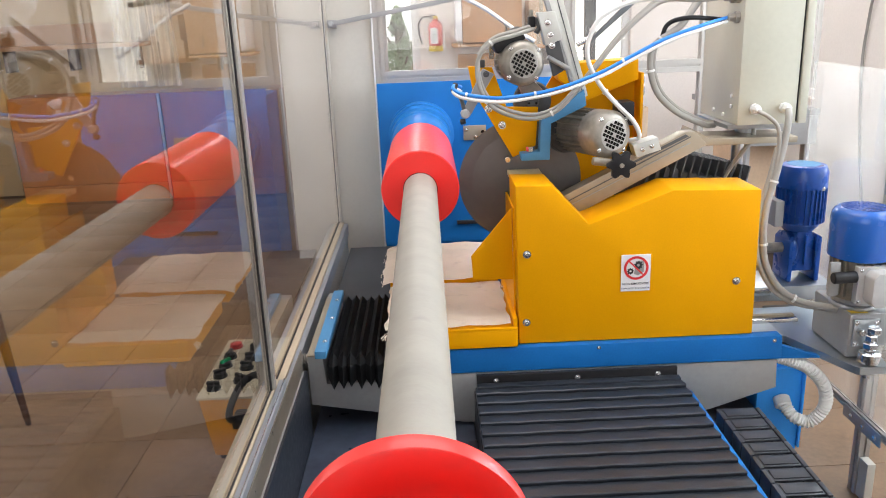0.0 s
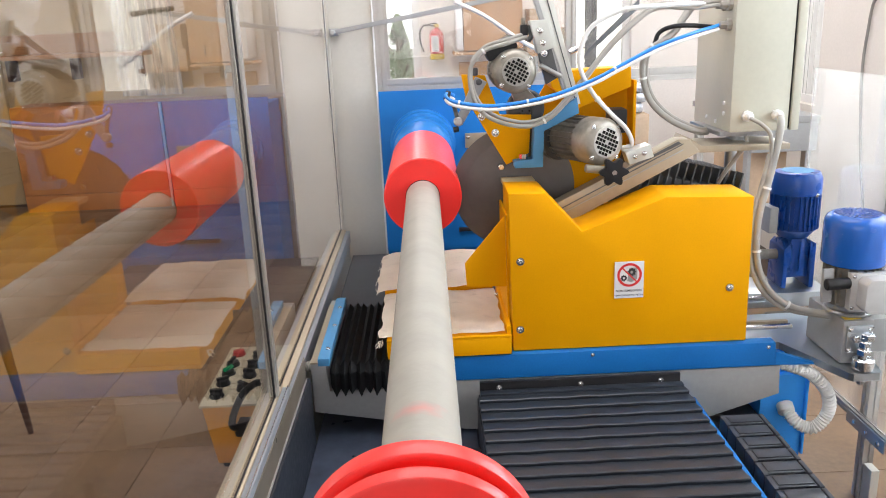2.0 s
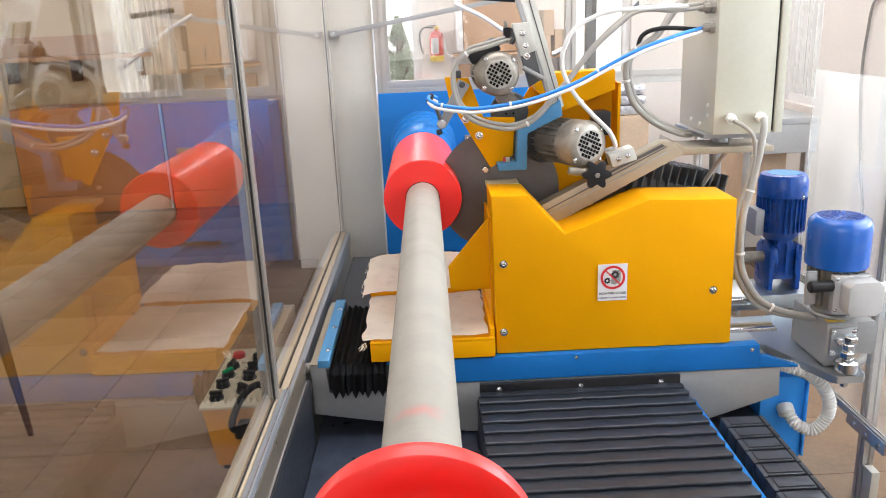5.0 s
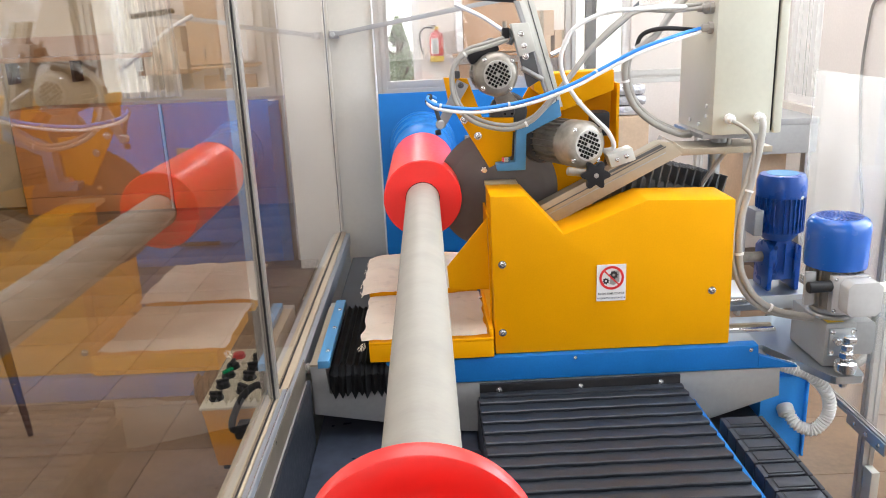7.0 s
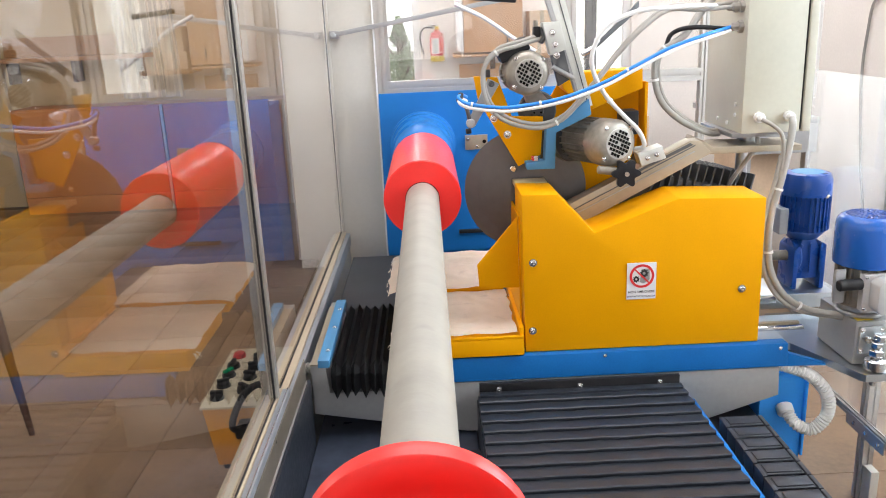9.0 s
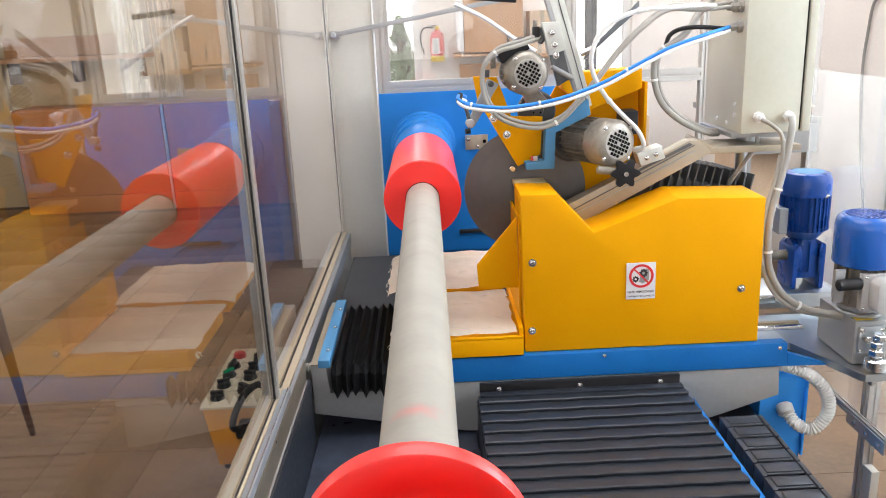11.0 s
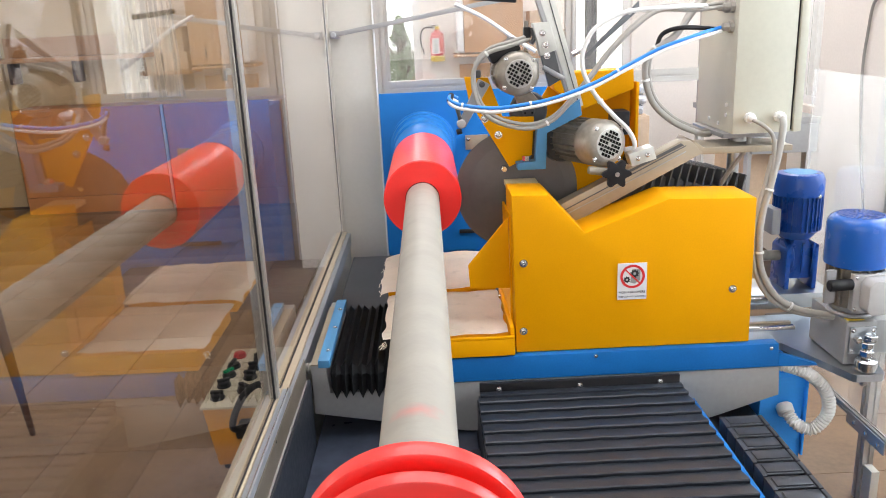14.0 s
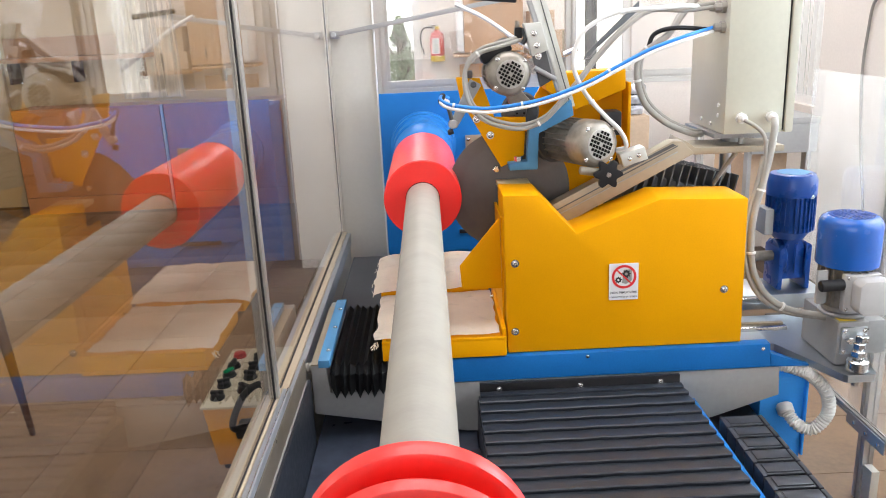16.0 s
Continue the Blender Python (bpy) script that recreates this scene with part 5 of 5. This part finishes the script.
part("support_arm", bx(-0.59, -0.54, 2.26, 2.34, 0.02, 0.315, 0.004), BLACK, con)
part("support_base", bx(-0.66, -0.46, 2.18, 2.42, 0.0, 0.02, 0.004), BLACK, con)
part("conduit", pipe([(-0.46, 2.07, 0.56), (-0.475, 2.06, 0.50), (-0.49, 2.08, 0.45)], 0.014, 12, 8, ripple=0.002, pitch=0.008), CABLE, con, "ribbed cream conduit")

# table whose slim dark leg shows beyond the glass
tab = thing("side_table", "dark wooden table with slim tapered legs", "table")
part("tabletop", bx(-3.0, -1.74, 2.2, 3.03, 0.72, 0.75, 0.006), DARK_WOOD, tab)
for x, y, ox, oy in ((-1.708, 2.995, -0.055, -0.01), (-3.0, 2.995, 0.05, -0.01), (-1.71, 2.25, -0.05, 0.02), (-3.0, 2.25, 0.05, 0.02)):
    part("leg", lathe((x, y, 0), (x + ox, y + oy, 0.72), [(0, 0), (0, 0.011), (0.03, 0.013), (0.4, 0.021), (0.721, 0.026), (0.721, 0)], 14), DARK_WOOD, tab)

# far end of the room seen through the glass
for i, (x0, x1) in enumerate(((-3.82, -2.425), (-2.423, -1.3))):
    c = thing("low_cabinet", "reddish-brown wooden low cabinet against the far wall", "cabinet", (0, 0, 0), "cabinets along the far wall")
    part("carcass", bx(x0, x1, 7.36, 7.78, 0.0, 0.98, 0.002), BROWN_CABINET, c)
    part("door", bx(x0 + 0.01, x1 - 0.03, 7.335, 7.358, 0.165, 0.965, 0.004), BROWN_CABINET, c)
    part("plinth", bx(x0 + 0.01, x1 - 0.03, 7.338, 7.358, 0.0, 0.158, 0.003), BROWN_CABINET, c)
    part("edge_strip", bx(x1 - 0.022, x1, 7.333, 7.358, 0.0, 0.98, 0.001), CREAM, c, "pale edge strip")
door = tagged(part("door_1", bx(-4.98 + 0.4, -4.03, 7.74, 7.795, 0.0, 2.05, 0.004), DOOR_PAINT, None), "cream door with a black lever handle", "", "", "structure")
dh = rod((-4.17, 7.74, 1.16), (-4.17, 7.68, 1.16), 0.014, 10)
rod((-4.16, 7.68, 1.16), (-4.34, 7.68, 1.165), 0.012, 10, dh)
bx(-4.20, -4.14, 7.73, 7.739, 1.04, 1.20, 0.003, bm=dh)
part("door_handle", dh, BLACK, door)

ws = thing("long_shelf", "brown wooden wall shelf above the low cabinets", "shelf")
part("board", bx(-3.98, -2.55, 7.40, 7.79, 1.40, 1.44, 0.004), PLY, ws)
part("back_board", bx(-3.98, -2.55, 7.75, 7.79, 1.44, 1.62, 0.004), PLY, ws)
for x in (-3.9, -3.3, -2.65):
    part("bracket", prism([(x, 1.20), (x + 0.03, 1.20), (x + 0.03, 1.3995), (x, 1.3995)], 7.60, 7.79, 0.002), DARK_WOOD, ws)

CURTAIN = mat("curtain_voile", (0.86, 0.80, 0.68), 0.9, vary=0.05, scale=4, grain=200, bump=0.1)
CURTAIN.node_tree.nodes["Principled BSDF"].inputs["Transmission Weight"].default_value = 0.35
cu_ = bmesh.new()
rail_pts = [(-2.86 + 0.006 * i, 7.66 + 0.030 * math.sin(i * 0.42) + 0.010 * math.sin(i * 0.17 + 1)) for i in range(92)]
cols_ = [[cu_.verts.new((x + 0.012 * math.sin(z * 2 + x * 30) * (2.6 - z), y, z)) for z in (1.02, 1.4, 1.8, 2.2, 2.6)] for x, y in rail_pts]
for p_, q_ in zip(cols_, cols_[1:]):
    for k_ in range(4):
        cu_.faces.new((p_[k_], q_[k_], q_[k_ + 1], p_[k_ + 1]))
curtain = thing("curtain", "thin cream curtain hanging in folds before a bright window", "curtain")
part("drape", cu_, CURTAIN, curtain)
part("curtain_rod", rod((-2.95, 7.66, 2.61), (-2.25, 7.66, 2.61), 0.012, 12), BEIGE_METAL, curtain)
for x in (-2.93, -2.27):
    part("rod_bracket", bx(x - 0.008, x + 0.008, 7.67, 7.799, 2.602, 2.618), STEEL, curtain)

# back wall: extinguisher, cupboard, cartons
ex = thing("fire_extinguisher", "red fire extinguisher hanging on the wall, yellow base", "fire extinguisher")
part("cylinder", lathe((0.103, 5.145, 1.392), (0.103, 5.145, 2), [(0, 0), (0, 0.040), (0.006, 0.045), (0.115, 0.045), (0.138, 0.036), (0.150, 0.018), (0.160, 0.016), (0.160, 0)], 32), EXT_RED, ex)
part("base_cap", rod((0.103, 5.145, 1.356), (0.103, 5.145, 1.3915), 0.046, 32, chamfer=0.005), EXT_YEL, ex)
lb = bmesh.new()
vs = [[lb.verts.new((0.103 + 0.0458 * math.sin(radians(a)), 5.145 - 0.0458 * math.cos(radians(a)), z)) for a in range(-48, 22, 7)] for z in (1.405, 1.500)]
for i in range(len(vs[0]) - 1):
    lb.faces.new((vs[0][i], vs[0][i + 1], vs[1][i + 1], vs[1][i]))
lbl = part("label", lb, WHITE, ex)
for k_ in range(7):
    part("text_bar", bx(0.080, 0.106, 5.0965, 5.0975, 1.411 + 0.0125 * k_, 1.4155 + 0.0125 * k_), INK, lbl)
part("valve", bx(0.088, 0.120, 5.13, 5.16, 1.5525, 1.572, 0.004), EXT_YEL, ex)
part("valve_lever", bx(0.066, 0.112, 5.137, 5.152, 1.573, 1.581, 0.002), BLACK, ex)
part("hose", pipe([(0.09, 5.13, 1.562), (0.035, 5.11, 1.568), (0.002, 5.11, 1.535), (0.000, 5.11, 1.47), (0.018, 5.11, 1.408)], 0.006, 8), BLACK, ex)
part("wall_hook", bx(0.094, 0.112, 5.165, 5.199, 1.52, 1.54), STEEL, ex)

cup = thing("wall_cupboard", "brown plywood cupboard with a small shelf below", "cupboard")
part("carcass", bx(0.27, 0.62, 4.95, 5.19, 1.42, 2.3, 0.004), PLY, cup)
part("door", bx(0.265, 0.625, 4.925, 4.945, 1.41, 2.3, 0.004), PLY, cup)
part("shelf_board", bx(0.20, 0.62, 4.90, 5.19, 1.385, 1.4, 0.003), PLY, cup)
part("side_trim", bx(0.225, 0.262, 4.93, 5.19, 1.42, 2.3, 0.003), WHITE, cup)
part("lower_panel", bx(0.24, 0.62, 5.15, 5.19, 0.6, 1.33, 0.003), PLY, cup)
part("hinge", bx(0.42, 0.45, 4.90, 4.925, 1.31, 1.385), BLACK, cup)
part("pull", rod((0.53, 4.92, 1.45), (0.53, 4.92, 1.51), 0.006, 8), FIN, cup)
sh = thing("wall_shelf", "narrow wall shelf carrying cartons", "shelf")
part("board", bx(0.64, 0.94, 4.9, 5.19, 1.36, 1.385, 0.003), PLY, sh)
part("bracket", bx(0.70, 0.72, 4.95, 5.19, 1.26, 1.3595), STEEL, sh)
part("bracket", bx(0.88, 0.90, 4.95, 5.19, 1.26, 1.3595), STEEL, sh)
for x0, x1, z0, z1 in ((0.655, 0.80, 1.3855, 1.49), (0.67, 0.82, 1.4905, 1.64), (0.825, 0.925, 1.3855, 1.52)):
    c = tagged(part("carton", bx(x0, x1, 4.95, 5.15, z0, z1, 0.003), CARTON), "closed brown cardboard carton on a wall shelf", "carton", "cartons")
    part("tape", bx(x0 + (x1 - x0) * 0.42, x0 + (x1 - x0) * 0.58, 4.948, 4.9495, z0, z1), BEIGE_METAL, c)

ct = thing("side_counter", "grey counter with cartons under it by the window", "counter")
part("top", bx(1.64, 1.99, 3.9, 4.8, 1.030, 1.062, 0.004), SILVER, ct)
part("front_panel", bx(1.65, 1.985, 3.905, 3.925, 0.885, 1.0295, 0.003), SILVER, ct, "grey front panel")
part("leg", bx(1.65, 1.67, 3.95, 4.0, 0, 1.0295), STEEL, ct)
part("leg", bx(1.95, 1.98, 3.95, 4.0, 0, 1.0295), STEEL, ct)
part("leg", bx(1.65, 1.67, 4.7, 4.75, 0, 1.0295), STEEL, ct)
part("leg", bx(1.95, 1.98, 4.7, 4.75, 0, 1.0295), STEEL, ct)
part("lower_shelf", bx(1.65, 1.98, 3.95, 4.75, 0.50, 0.53, 0.004), SILVER, ct)
for x0, x1, z1 in ((1.68, 1.90, 0.86),):
    tagged(part("carton", bx(x0, x1, 4.05, 4.5, 0.5305, z1, 0.004), CARTON), "brown cardboard carton under the counter", "carton", "cartons")
cu_ = bmesh.new()
cols_ = [[cu_.verts.new((2.325 + 0.010 * math.sin(i * 0.8) + 0.004 * math.sin(i * 0.37), 4.655 + 0.0075 * i, z)) for z in (1.075, 1.6, 2.1, 2.64)] for i in range(53)]
for p_, q_ in zip(cols_, cols_[1:]):
    for k_ in range(3):
        cu_.faces.new((p_[k_], q_[k_], q_[k_ + 1], p_[k_ + 1]))
VOILE = mat("white_voile", (0.92, 0.92, 0.91), 0.9, vary=0.03, scale=6, grain=200, bump=0.05)
VOILE.node_tree.nodes["Principled BSDF"].inputs["Transmission Weight"].default_value = 0.6
curtain = thing("curtain", "white net curtain hanging in the side window", "curtain")
part("drape", cu_, VOILE, curtain).visible_shadow = False
part("curtain_rod", rod((2.325, 4.651, 2.645), (2.325, 5.049, 2.645), 0.006, 10), WHITE, curtain)
wc = tagged(part("wall_cable", pipe([(2.29, 3.95, 1.62), (2.285, 4.06, 1.60), (2.288, 4.10, 1.445), (2.286, 4.11, 1.276), (2.29, 4.085, 1.046), (2.287, 4.02, 0.76), (2.288, 3.967, 0.558), (2.29, 3.94, 0.2)], 0.0075, 8), WALL_CABLE), "thin grey cable hanging on the cream wall", "cable")

st = thing("wrapped_bundle", "bundles in crinkled clear wrap on a plain stand", "bundle")
part("stand", bx(0.94, 1.14, 3.95, 4.2, 0.0, 1.10, 0.006), CARTON, st)
for i in range(3):
    part("packet", join(None, bx(-0.085, 0.085, -0.09, 0.09, 0, 0.05, 0.016), Matrix.Translation((1.04 + 0.008 * (i % 2), 4.08, 1.101 + 0.051 * i)) @ pose(0, 0, 0, 0, 0, 5 * i - 4)), FOIL, st)

# floor tiles: those in view as single pieces
def tiles():
    s = 0.40
    me = None
    for i in range(-12, 6):
        for j in range(2, 20):
            x, y = i * s + 0.07, j * s + 0.02
            if x < RX0 or x + s > RX1 or y + s > LEFT_FAR or (y > 4.8 and x > -1.0):
                continue
            if me is None:
                b = bx(0.0015, s - 0.0015, 0.0015, s - 0.0015, -0.004, 0.0, 0.001)
                t = part("tile", b, TILE, floor)
                me = t.data
            else:
                t = new("tile", me)
                t.parent = floor
            t.location = (x, y, 0)
    # the rest of the floor, behind the camera
    rest = bmesh.new()
    for i in range(-11, 6):
        for j in range(-8, 2):
            x, y = i * s + 0.07, j * s + 0.02
            if RX0 <= x and x + s <= RX1 and y >= RY0:
                bx(x + 0.0015, x + s - 0.0015, y + 0.0015, y + s - 0.0015, -0.004, 0.0, bm=rest)
    tagged(part("tile_rest", rest, TILE, floor, smooth=False), kind="stuff")


tiles()


# ---- what moves ----
def motions():
    # carriage feed in millimetres against its place at 12.5 s
    feed = [(0.0, 0), (0.5, -6.5), (1.0, -12.5), (1.5, -19), (2.0, -26), (2.5, -32), (3.0, -39), (3.5, -46.5), (4.0, -56), (4.6, -67), (5.2, -75), (5.8, -76.5),
            (6.5, -76.5), (7.0, -76.5), (7.75, -76.5), (7.9, -71), (8.0, -61.5), (8.1, -45), (8.2, -24), (8.3, -6), (8.4, 6.5), (8.5, 11), (8.7, 11.2), (9.0, 11.2), (10.4, 11.2),
            (11.0, 9.5), (11.5, 7), (12.0, 4), (12.5, 0), (13.0, -5), (13.5, -10), (14.0, -15.5), (14.5, -21), (15.0, -27), (15.5, -34), (16.0, -40)]
    for o in MOVING:
        walk(o, [(t, pose(d / 1000, 0, 0)) for t, d in feed])
    for o, x, share in PLEATS:
        walk(o, [(t, pose(x + share * d / 1000, 0, 0)) for t, d in feed])
    # the log turns once in 0.6 s; the loose ring also creeps to and fro along the tube
    steps = [k / 10 for k in range(161)]
    for o in (tube, roll, disc):
        walk(o, [(t, pose(0, 0, 1.1, 0, 600 * t, 0)) for t in steps])
    creep = [(0.0, 0.566), (0.3, 0.560), (0.6, 0.566), (1.0, 0.596), (1.2, 0.609), (1.4, 0.621), (1.6, 0.628), (2.0, 0.627), (2.2, 0.614), (2.4, 0.607), (2.6, 0.590), (2.8, 0.572), (3.2, 0.56),
             (8.6, 0.56), (11.2, 0.572), (11.8, 0.592), (12.2, 0.597), (12.6, 0.608), (13.0, 0.610), (13.4, 0.618), (13.8, 0.621), (14.5, 0.623), (15.2, 0.618), (16.0, 0.609)]
    ts, ys = [c[0] for c in creep], [c[1] for c in creep]
    walk(ring, [(t, pose(0, float(np.interp(t, ts, ys)), 1.1, 0, 600 * t, 0)) for t in steps])


motions()
